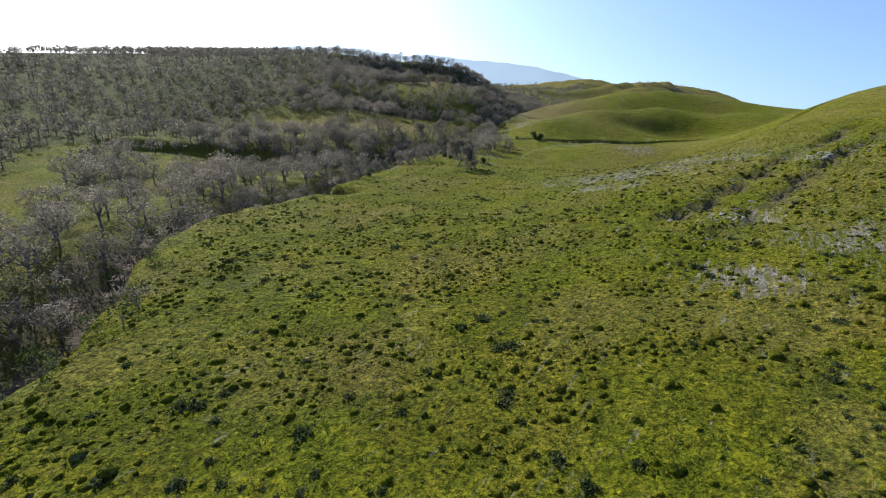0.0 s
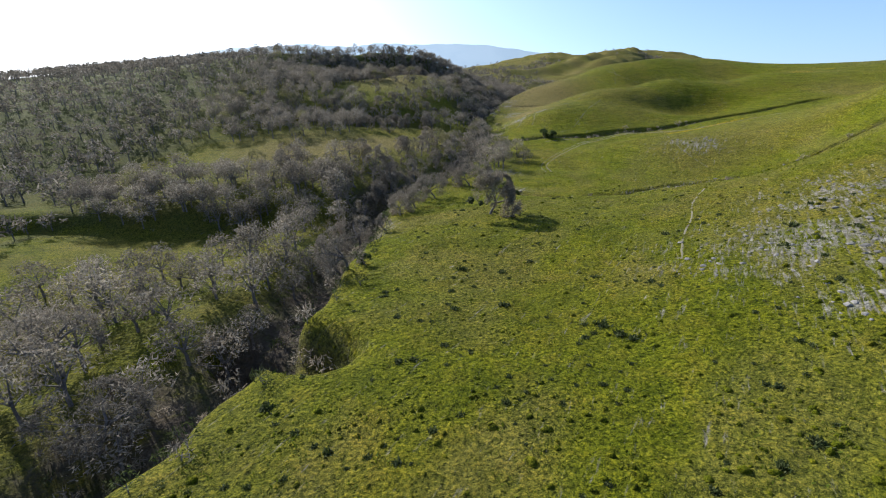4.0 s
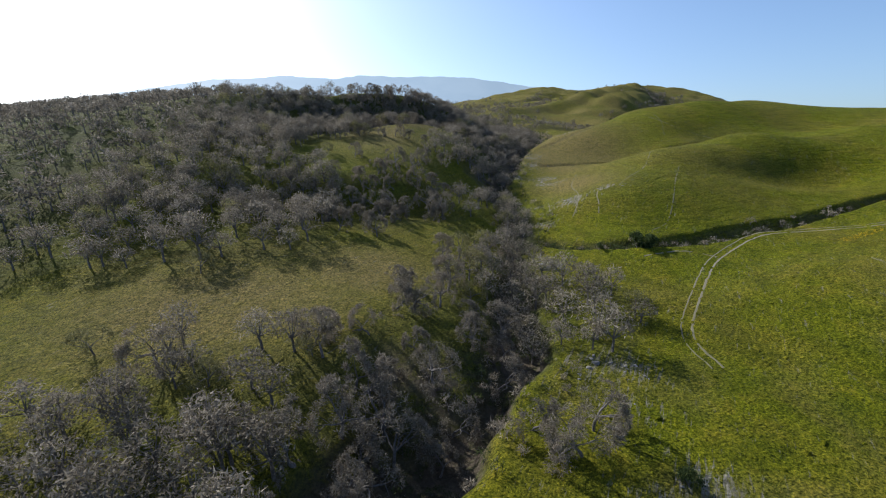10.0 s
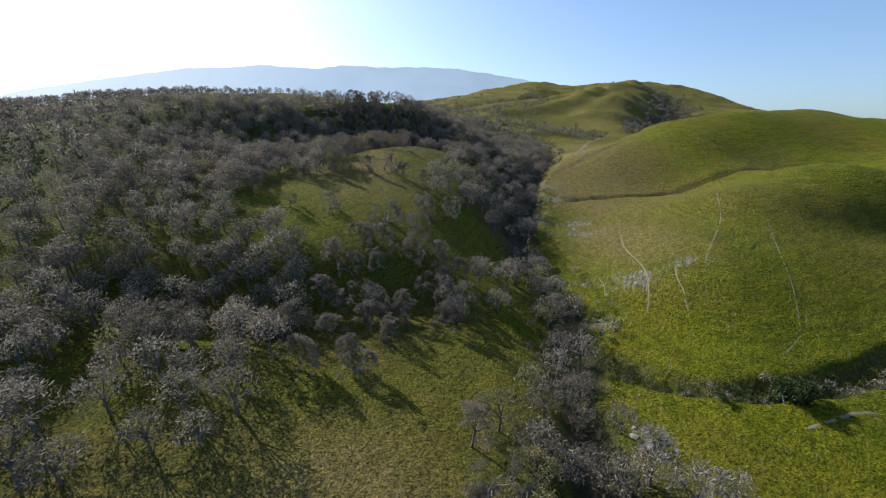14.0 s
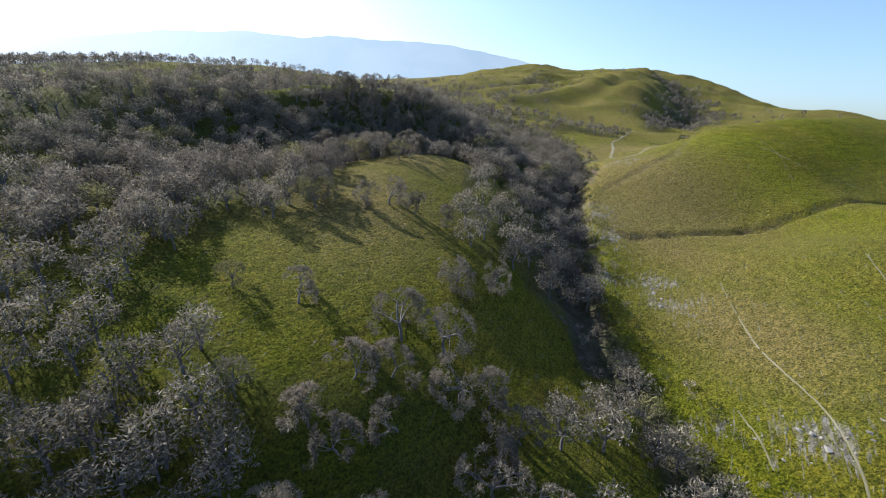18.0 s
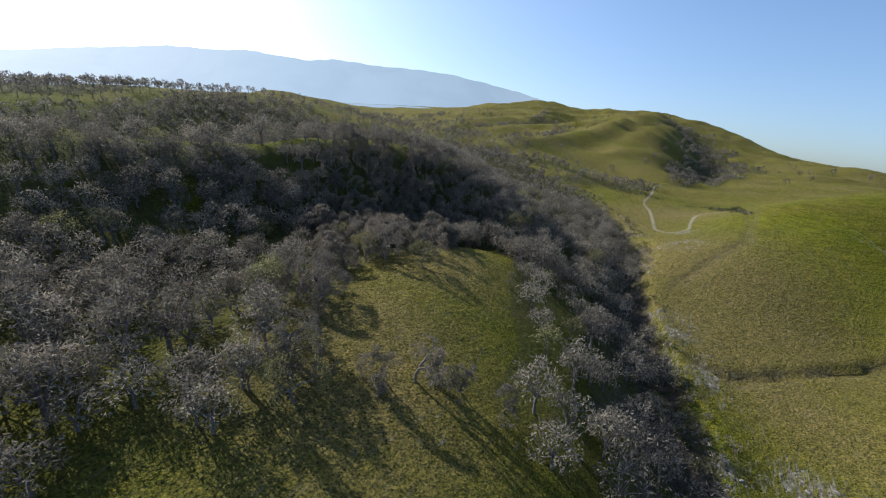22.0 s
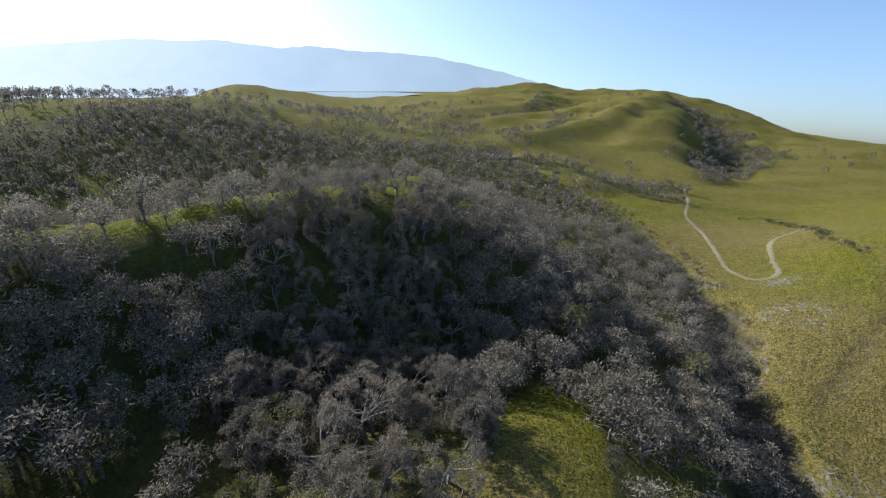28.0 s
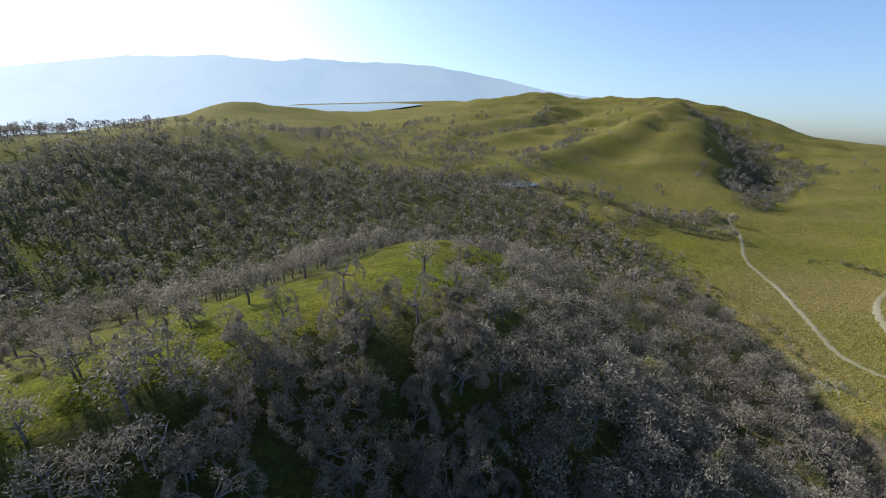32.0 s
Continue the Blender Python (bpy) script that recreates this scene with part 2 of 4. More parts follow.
# ---- the lie of the land: crests, flats and foot lines, metres ----
BENCH = [(0, -120, 5.0), (0, -40, 4.0), (0, 40, 3.0), (-38, 50, 2.0), (-58, 104, -0.0), (-48, 123, -0.5), (-38, 156, -1.0), (-29, 182, -2.0), (-22, 200, -2.5), (10, 223, -1.5), (18, 177, -1.5), (25, 130, 2.0),
         (-6, 245, -4.0), (22, 270, -6.0), (38, 265, -6.5), (55, 313, -5.5), (77, 210, 1.0), (100, 357, -2.0), (75, 366, 0.5), (30, 335, -4.9), (120, 320, 3.1), (45, 400, -3.0)]
HILL_START = [(50, 91, 8.9), (66, 84, 12.0), (88, 113, 19.0), (130, 100, 27.0), (200, 110, 38.0), (320, 140, 48.0), (110, 165, 18.1), (160, 200, 30.0), (212, 235, 44.0), (300, 240, 48.0), (190, 258, 28.0), (60, 20, 12.0), (140, -20, 28.0), (300, -60, 45.0),
              (60, 160, 6.0), (110, 225, 4.0), (160, 262, 8.0)]
HILL_MID = [(122, 257, -3.0), (120, 300, 3.0), (195, 330, 9.9), (260, 345, 13.9), (350, 330, 24.0), (159, 384, -1.0), (230, 398, 4.0), (330, 410, 14.0), (96, 388, 3.0)]
HILL_A = [(94, 419, 14.0), (66, 436, 4.0), (86, 442, 11.0), (156, 481, 24.0), (230, 500, 29.0), (330, 505, 28.0), (129, 455, 18.0), (225, 448, 9.0), (100, 490, 9.0), (125, 535, 9.0), (174, 548, 8.0), (260, 552, 14.0), (350, 570, 20.0), (80, 505, 5.0)]
HILL_B = [(142, 614, 23.9), (160, 612, 28.0), (225, 601, 35.1), (262, 640, 46.0), (300, 645, 49.0), (230, 660, 42.0), (200, 640, 36.0), (380, 690, 46.0), (115, 600, 16.0), (95, 575, 14.0), (180, 575, 18.0), (150, 660, 22.0)]
FLAT_ROAD = [(190, 685, 21.0), (217, 716, 19.9), (262, 748, 16.0), (207, 757, 15.0), (237, 789, 13.0), (255, 830, 14.0), (316, 789, 10.0), (400, 860, 8.0), (304, 881, 12.0), (480, 800, 14.0), (160, 715, 16.0), (185, 830, 16.0)]
KNOLL_BROW = [(-74, 638, 69.0), (-54, 648, 70.0), (-36, 656, 70.0), (-20, 663, 70.0), (4, 675, 68.5)]
SPUR = [(38, 468, 3.0), (0, 476, 29.0), (-36, 456, 30.0), (-14, 495, 36.0), (-23, 505, 39.5), (-22, 550, 45.0), (-7, 559, 45.5), (14, 586, 42.9), (34, 600, 35.0), (46, 565, 26.0), (60, 590, 22.0), (-30, 430, 21.0), (10, 440, 12.0), (30, 500, 20.0)]
KNOLL = [(-160, 590, 73.0), (-117, 612, 72.0), (-69, 657, 70.0), (-30, 676, 72.0), (0, 690, 69.0), (31, 755, 59.0), (70, 772, 39.0), (110, 765, 24.0), (45, 650, 45.0), (88, 664, 22.0), (20, 625, 32.0), (-20, 612, 38.0), (-60, 587, 41.0), (-88, 556, 44.0), (-43, 614, 43.0), (-54, 633, 54.0), (-10, 645, 50.0), (-100, 588, 54.0), (-65, 510, 42.0), (60, 720, 45.0), (105, 700, 22.0)]
WEST_FLAT = [(-30, 330, 5.1), (-60, 340, 7.9), (-100, 345, 8.9), (-20, 305, 1.0), (-100, 300, 2.0), (-60, 380, 13.0), (-110, 372, 13.0), (-28, 390, 9.0), (4, 400, 5.0), (-80, 416, 20.0), (-104, 415, 24.0), (-150, 430, 31.0), (-166, 344, 3.0), (-135, 376, 14.0), (-60, 260, -7.0), (-100, 264, -7.0), (-100, 284, 1.0), (-60, 284, 0.0), (-130, 282, -1.0)]
WEST_LOW = [(-200, 300, 0.0), (-120, 230, -7.0), (-90, 180, -8.0), (-150, 120, -8.0), (-100, 60, -8.0), (-220, 180, -4.0), (-350, 200, 6.0), (-300, 300, 10.0), (-120, -60, -8.0), (-300, -50, 8.0), (-500, 100, 20.0)]
RIDGE_FAR = [(-420, 350, 22.0), (-460, 500, 52.0), (-380, 600, 62.0), (-300, 690, 72.0), (-250, 800, 80.0), (-220, 930, 91.0), (-160, 1063, 91.0), (-110, 1080, 84.0), (-40, 1110, 70.0), (60, 1150, 50.0), (-250, 500, 52.0), (-300, 420, 32.0), (-200, 545, 64.0), (-600, 700, 60.0), (-480, 900, 72.0), (-700, 400, 40.0), (-400, 1150, 62.0)]
VALLEY_BACK = [(-230, 680, 58.0), (-150, 730, 40.0), (-60, 790, 34.0), (50, 840, 24.0), (130, 815, 16.0), (-120, 880, 51.9), (-30, 930, 42.0), (60, 930, 38.0), (140, 960, 34.0), (215, 965, 32.0), (178, 1040, 44.0), (190, 895, 26.0)]
EAST_BACK = [(380, 980, 24), (300, 985, 20), (330, 1010, 30), (426, 1106, 60), (470, 1160, 64), (560, 1290, 75), (700, 1480, 82), (804, 1565, 87), (795, 1410, 74), (798, 1302, 50), (782, 1195, 25), (740, 1105, 17), (712, 1062, 18), (760, 1000, 22), (800, 950, 10),
             (620, 1180, 36), (540, 1085, 22), (450, 1000, 12), (530, 940, 10), (620, 950, 14), (740, 900, 4), (1000, 1500, 10), (1000, 1250, -30), (980, 1000, -40), (900, 780, 0), (700, 600, 30), (550, 640, 30), (600, 300, 50), (650, 1080, 16)]
NORTH_BACK = [(492, 1770, 103), (650, 1670, 86), (560, 1600, 76), (430, 1400, 60), (300, 1520, 70), (200, 1420, 62), (103, 1404, 56), (50, 1250, 46), (-60, 1500, 44), (-160, 1500, 60), (-235, 1880, 98), (-320, 1890, 92), (-390, 1850, 66), (-150, 1880, 82), (-80, 1860, 64), (-330, 1500, 60),
              (300, 1250, 46), (250, 1120, 38), (-150, 1300, 60), (-600, 1500, 36), (850, 1760, 70), (1100, 1700, 0), (0, 1760, 46), (-600, 2000, 10), (330, 1700, 80), (200, 1800, 60)]
CREEK = [(-40, -120, -12.0), (-46, 0, -12.0), (-50, 43, -13.0), (-56, 57, -13.0), (-64, 71, -13.0), (-67, 90, -13.0), (-66, 105, -13.0), (-60, 126, -13.0), (-50, 152, -13.1), (-43, 174, -13.1), (-39, 218, -14.0), (-30, 262, -14.0), (-5, 293, -13.0), (10, 312, -11.0), (19, 350, -8.0), (31, 390, -6.0), (43, 418, -4.0), (47, 450, -3.0),
         (47, 475, -1.0), (52, 495, 1.0), (58, 514, 3.0), (72, 548, 5.0), (88, 590, 8.0), (108, 625, 10.0), (132, 665, 12.0), (155, 715, 13.0), (172, 780, 14.0), (190, 830, 16.0), (192, 895, 24.0), (160, 950, 30.9)]
GULLY = {"start": [(48, 250), (53, 247), (66, 242), (82, 245), (105, 243), (135, 240), (175, 238), (230, 246)],
         "hollow": [(18, 268), (28, 260), (38, 251), (42, 248)],
         "bush": [(42, 405), (52, 385), (66, 374), (90, 371), (125, 378), (159, 386), (215, 400), (300, 405)],
         "hill": [(88, 560), (100, 545), (130, 545), (165, 547), (210, 550), (280, 556)],
         "road": [(112, 600), (142, 614), (175, 625), (220, 668), (235, 700)],
         "notch": [(-60, 166), (-52, 162), (-45, 157), (-38, 152), (-32, 148)],
         "rock1": [(46, 90), (58, 98), (65, 102), (80, 112), (100, 127), (120, 142), (140, 158)],
         "rock2": [(50, 76), (60, 84), (72, 93), (90, 106), (112, 122), (138, 143)]}

RAVINE = [(375, 925), (470, 1000), (560, 1080), (620, 1170), (650, 1270)]
# spurs and folds of the far hill: line, rise, half width
FOLDS = (([(175, 1015), (290, 1110), (378, 1135), (496, 1230), (616, 1334)], 10.0, 26), ([(176, 1204), (290, 1264), (389, 1276), (505, 1290)], 8.0, 24), ([(250, 1035), (340, 1075), (450, 1150)], -7.0, 30),
         (RAVINE, -14.0, 34), ([(420, 1080), (500, 1150), (580, 1240)], 6.0, 22), ([(100, 1180), (200, 1330), (330, 1400), (450, 1500)], 8.0, 30), ([(300, 1330), (420, 1390), (540, 1480)], -7.0, 30))
DRAW = [(20, 428), (-12, 424), (-50, 418), (-95, 424)]
TERRACE = [(-210, 262), (-150, 258), (-118, 255), (-94, 258), (-77, 262), (-60, 260), (-40, 268)]

plan = np.array(BENCH + HILL_START + HILL_MID + HILL_A + HILL_B + FLAT_ROAD + SPUR + KNOLL + KNOLL_BROW + WEST_FLAT + WEST_LOW + RIDGE_FAR + VALLEY_BACK + EAST_BACK + NORTH_BACK, float)
SOFT = 22.0


def spread(xy, z):
    """Weights of a smooth surface through the plan's heights."""
    d = np.sqrt(((xy[:, None] - xy[None]) ** 2).sum(2) + SOFT * SOFT)
    n = len(z)
    a = np.zeros((n + 1, n + 1))
    a[:n, :n], a[:n, n], a[n, :n] = d - np.eye(n) * 0.6, 1, 1
    return np.linalg.solve(a, np.append(z, 0))


weights = spread(plan[:, :2], plan[:, 2])


def base_height(x, y):
    x, y = np.asarray(x, float), np.asarray(y, float)
    out = np.full(x.shape, weights[-1])
    for (px, py, _), w in zip(plan, weights):
        out += w * np.sqrt((x - px) ** 2 + (y - py) ** 2 + SOFT * SOFT)
    return out


def along(x, y, line):
    """Distance to a line, its side (right positive), its height and how far along it."""
    best = np.full(x.shape, 1e9)
    side, height, run = np.zeros(x.shape), np.zeros(x.shape), np.zeros(x.shape)
    done = 0.0
    for a, b in zip(line[:-1], line[1:]):
        dx, dy = b[0] - a[0], b[1] - a[1]
        ll = dx * dx + dy * dy
        f = np.clip(((x - a[0]) * dx + (y - a[1]) * dy) / ll, 0, 1)
        d = np.hypot(x - a[0] - f * dx, y - a[1] - f * dy)
        m = d < best
        best = np.where(m, d, best)
        side = np.where(m, np.sign(dx * (y - a[1]) - dy * (x - a[0])) * -1, side)
        if len(a) > 2:
            height = np.where(m, a[2] + f * (b[2] - a[2]), height)
        run = np.where(m, done + f * ll ** 0.5, run)
        done += ll ** 0.5
    return best, side, height, run


def waves(x, y, size, seed):
    """Smooth uneven ground, about -1 to 1."""
    rng = np.random.RandomState(seed)
    out = np.zeros(np.shape(x))
    for _ in range(9):
        a, p, s = rng.uniform(0, 6.283), rng.uniform(0, 6.283), size * rng.uniform(0.6, 1.7)
        out += np.sin((x * np.cos(a) + y * np.sin(a)) * 6.283 / s + p + 0.8 * np.sin((x * np.sin(a) - y * np.cos(a)) * 4.0 / s))
    return out / 4.5


def smooth(a, b, v):
    f = np.clip((v - a) / (b - a), 0, 1)
    return f * f * (3 - 2 * f)


def height(x, y, parts=False):
    x, y = np.asarray(x, float), np.asarray(y, float)
    h = base_height(x, y)
    near = smooth(900, 300, np.hypot(x, y - 350))
    h = h + waves(x, y, 60, 3) * 0.5 * near + waves(x, y, 17, 4) * 0.16 * near + waves(x, y, 6, 5) * 0.06 * near + waves(x, y, 230, 6) * 4.0 * smooth(650, 1500, y) + waves(x + y, y, 95, 9) * (2.6 + 3.0 * smooth(200, 380, x)) * smooth(700, 1100, y) + waves(x - y, y, 48, 10) * 1.8 * smooth(240, 380, x) * smooth(900, 1050, y)
    d, side, cz, run = along(x, y, CREEK)
    d = np.maximum(d - 2.5 + waves(x, y, 14, 7) * 1.6 + waves(x, y, 45, 8) * 3.0, 0)
    steep = np.where(side > 0, 2.0 - 0.5 * smooth(190, 230, y) - 0.7 * smooth(300, 420, y), 0.55 + 0.3 * smooth(400, 450, y))
    cut = cz + d * steep
    bank = smooth(-1.0, -6.0, cut - h) * smooth(34, 18, d) * (0.55 + 0.45 * smooth(-0.3, 0.3, waves(x, y, 18, 12)))
    k = 1.2
    h2 = -k * np.logaddexp(-h / k, -cut / k)
    h = np.where(d < 70, h2, h)
    gull = np.zeros(x.shape)
    for name, (depth, width) in {"start": (3.0, 2.4), "hollow": (2.2, 3.0), "bush": (3.6, 3.6), "hill": (2.4, 2.6), "road": (1.0, 2.6), "notch": (9.0, 5.0), "rock1": (2.1, 1.9), "rock2": (1.9, 1.8)}.items():
        gd, _, _z, gr = along(x, y, GULLY[name])
        if name.startswith("rock"):
            # slumps: a bare face, the turf below it let down
            sd = _ * gd + waves(x, y, 9, 14) * 1.3
            g = np.where(sd > 0, np.exp(-(sd / 6.0) ** 2), np.exp(-(sd / 0.9) ** 2)) * smooth(0, 8, gr)
            gd = np.abs(sd)
            g = g * (0.45 + 0.55 * smooth(-0.3, 0.3, waves(gr, gr * 0 + depth * 40, 11, 13)))
        else:
            gd = np.abs(gd + waves(x, y, 22, 11) * 1.1)
            g = np.exp(-(gd / width) ** 4) * smooth(0, 12, gr)
        h = h - depth * g
        if name.startswith("rock"):
            gull = np.maximum(gull, 1.3 * g * np.exp(-(gd / 2.6) ** 2))
            continue
        gull = np.maximum(gull, g * smooth(0.0, 1.0, np.abs(gd) / width))
    for line, rise, wide in FOLDS:
        fd, _s, _z, fr = along(x, y, line)
        h = h + rise * np.exp(-(fd / wide) ** 2) * smooth(0, 40, fr)
    pond = np.exp(-(np.hypot(x - 150, (y - 972) * 1.3) / 24) ** 4)
    h = h * (1 - pond) + 33.0 * pond
    # a steep bowl in the face of the near hill
    h = h - 8.0 * np.exp(-((x - 222) / 62) ** 2 - ((y - 446) / 20) ** 2)
    # a shady draw between the western meadow and the spur
    dd, _s, _z, dr = along(x, y, DRAW)
    h = h - 8.0 * np.exp(-(dd / 14) ** 2) * smooth(0, 30, dr)
    # the wooded terrace ends in a steep edge above the creek flat
    td, tside, _z, tr = along(x, y, TERRACE)
    h = h + 3.6 * np.tanh(-tside * td / 3.0) * np.exp(-(td / 20) ** 2) * smooth(0, 30, tr) * smooth(165, 140, tr)
    if parts:
        return h, np.maximum(bank, 0), gull, d
    return h

# ---- ground ----
def mesh_from(name, verts, faces, mats, smooth_faces=True):
    v = verts if isinstance(verts, np.ndarray) else np.array([tuple(q) for q in verts])
    me = bpy.data.meshes.new(name)
    if isinstance(faces, np.ndarray):
        n, k = faces.shape
        me.vertices.add(len(v))
        me.vertices.foreach_set("co", (v * SURVEY).astype(np.float32).ravel())
        me.loops.add(n * k)
        me.loops.foreach_set("vertex_index", faces.astype(np.int32).ravel())
        me.polygons.add(n)
        me.polygons.foreach_set("loop_start", np.arange(0, n * k, k, dtype=np.int32))
        me.polygons.foreach_set("loop_total", np.full(n, k, np.int32))
    else:
        me.from_pydata((v * SURVEY).tolist(), [], [tuple(f) for f in faces])
    for m in mats:
        me.materials.append(m)
    me.polygons.foreach_set("use_smooth", [bool(smooth_faces)] * len(me.polygons))
    me.update(calc_edges=True)
    return me


def steps(parts):
    out = [parts[0][0]]
    for a, b, s in parts:
        n = max(1, round((b - a) / s))
        out += [a + (b - a) * (i + 1) / n for i in range(n)]
    return np.array(out)


GX = steps([(-4300, -1200, 310), (-1200, -500, 35), (-500, -180, 8), (-180, -100, 3.2), (-100, 140, 1.6), (140, 260, 3), (260, 860, 9), (860, 1300, 27), (1300, 4300, 300)])
GY = steps([(-900, -120, 60), (-120, 0, 5), (0, 60, 1.8), (60, 480, 1.6), (480, 720, 2.4), (720, 1000, 5), (1000, 1800, 11), (1800, 2600, 60), (2600, 4600, 250)])


def grid(xs, ys):
    nx, ny = len(xs), len(ys)
    x, y = np.meshgrid(xs, ys)
    i = np.arange(nx * ny).reshape(ny, nx)
    f = np.stack([i[:-1, :-1], i[:-1, 1:], i[1:, 1:], i[1:, :-1]], -1).reshape(-1, 4)
    return x.ravel(), y.ravel(), f




STONY = [(86, 150, 26, 26), (64, 158, 30, 24), (92, 180, 22, 18), (56, 134, 12, 10), (87, 428, 7, 5), (72, 424, 5, 6), (57, 440, 6, 6), (54, 416, 6, 6), (70, 432, 10, 8), (88, 550, 12, 18), (98, 575, 10, 14), (128, 296, 16, 12), (95, 244, 22, 6), (66, 88, 9, 6), (104, 118, 9, 6), (48, 60, 8, 10), (72, 66, 12, 14), (39, 362, 6, 15), (118, 660, 16, 20), (175, 668, 12, 8), (30, 300, 10, 12), (26, 268, 10, 6),
         (-27, 222, 6, 10), (120, 640, 8, 20), (150, 690, 8, 18), (84, 500, 10, 20), (150, 640, 14, 10), (66, 520, 8, 16)]


def bare_ground(x, y):
    """Where stones and dry soil show through the turf, 0 to 1."""
    out = np.zeros(np.shape(x))
    for cx, cy, rx, ry in STONY:
        out = np.maximum(out, np.exp(-((x - cx) / rx) ** 2 - ((y - cy) / ry) ** 2))
    return np.clip(out * 1.25 * (0.75 + 0.5 * waves(x, y, 16, 41)), 0, 1)


def dry_and_hazed_turf(x, y):
    """Browner, thinner turf, and far hills dulled in place of haze, 0 to 1."""
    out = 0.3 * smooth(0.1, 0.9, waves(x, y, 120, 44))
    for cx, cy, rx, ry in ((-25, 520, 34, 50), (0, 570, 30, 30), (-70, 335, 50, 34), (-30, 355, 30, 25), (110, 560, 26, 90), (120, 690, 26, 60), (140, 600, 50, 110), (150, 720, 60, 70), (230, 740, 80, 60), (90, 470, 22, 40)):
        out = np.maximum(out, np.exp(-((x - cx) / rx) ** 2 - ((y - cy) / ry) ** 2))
    # far slopes turn duller with distance, haze put into the turf colour
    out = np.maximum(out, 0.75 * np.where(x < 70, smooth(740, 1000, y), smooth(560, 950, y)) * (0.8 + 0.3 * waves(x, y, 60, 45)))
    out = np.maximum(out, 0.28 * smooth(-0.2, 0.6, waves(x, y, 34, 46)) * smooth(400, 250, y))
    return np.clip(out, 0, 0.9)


gx, gy, gf = grid(GX, GY)
gz, gbank, ggull, gd = height(gx, gy, True)
far = np.maximum(smooth(900, 1500, np.abs(gx)), smooth(1900, 2300, gy))
fall = 44 - 26 * smooth(-250, -500, gx) - 0.14 * np.maximum(0, np.abs(gx) - 800) - 0.05 * np.maximum(0, -gy)
gz = gz * (1 - far) + fall * far
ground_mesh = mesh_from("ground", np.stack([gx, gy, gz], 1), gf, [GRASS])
for key, val in (("bank", np.clip(gbank + ggull * 0.8, 0, 1)), ("wood", np.zeros(len(gx))), ("bare", bare_ground(gx, gy)), ("dry", dry_and_hazed_turf(gx, gy))):
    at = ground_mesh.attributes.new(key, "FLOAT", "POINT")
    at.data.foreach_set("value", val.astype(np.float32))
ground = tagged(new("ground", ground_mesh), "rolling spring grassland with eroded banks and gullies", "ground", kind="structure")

# ---- woods: where the oaks stand ----
MEADOWS = {"flat": [(-150, 252), (-117, 249), (-91, 251), (-68, 252), (-60, 240), (-68, 224), (-82, 210), (-94, 206), (-113, 203), (-150, 218)],
           "strip": [(-185, 252), (-174, 208), (-140, 150), (-114, 116), (-126, 110), (-156, 150), (-192, 205), (-204, 250)],
           "west": [(-147, 312), (-176, 322), (-166, 346), (-145, 352), (-130, 362), (-110, 359), (-85, 357), (-60, 356), (-43, 366), (-39, 386), (-18, 392), (0, 405), (22, 418), (28, 408), (12, 386), (-9, 372), (-12, 353), (-25, 342), (-30, 322), (-50, 318), (-72, 320), (-78, 310), (-86, 302), (-112, 308), (-128, 326)],
           "spur": [(-63, 484), (-52, 496), (-24, 500), (-36, 534), (-30, 552), (-18, 568), (-4, 571), (6, 574), (15, 584), (19, 600), (34, 607), (31, 590), (22, 572), (16, 554), (11, 534), (4, 521), (-6, 516), (2, 505), (12, 490), (41, 490), (47, 473), (37, 458), (3, 451), (-17, 460), (-40, 450), (-55, 468)]}
KNOLL_TOP = [(-190, 650), (-132, 735), (-78, 735), (-19, 720), (40, 800), (66, 768), (34, 704), (2, 678), (-22, 667), (-38, 660), (-56, 652), (-76, 642), (-120, 626)]
RIDGE_ROW = [(-330, 672), (-280, 735), (-240, 830), (-215, 930), (-185, 1000), (-155, 1066), (-100, 1085)]
EAST_GROVE = [(8, 318), (32, 300), (50, 322), (54, 342), (42, 360), (30, 380), (22, 352)]
EAST_EDGE = [(-60, -100), (-60, 55), (-70, 95), (-63, 126), (-52, 155), (-44, 178), (-37, 218), (-27, 262), (-3, 294), (12, 315), (24, 352), (36, 392), (47, 420), (52, 450), (53, 478), (58, 497), (66, 520), (80, 556), (92, 592), (106, 620), (127, 650), (147, 697), (160, 751), (178, 822), (168, 880), (150, 960)]


def inside(x, y, poly):
    out = np.zeros(np.shape(x), bool)
    for (ax, ay), (bx, by) in zip(poly, poly[1:] + poly[:1]):
        cross = ((ay > y) != (by > y)) & (x < (bx - ax) * (y - ay) / (by - ay + 1e-9) + ax)
        out ^= cross
    return out


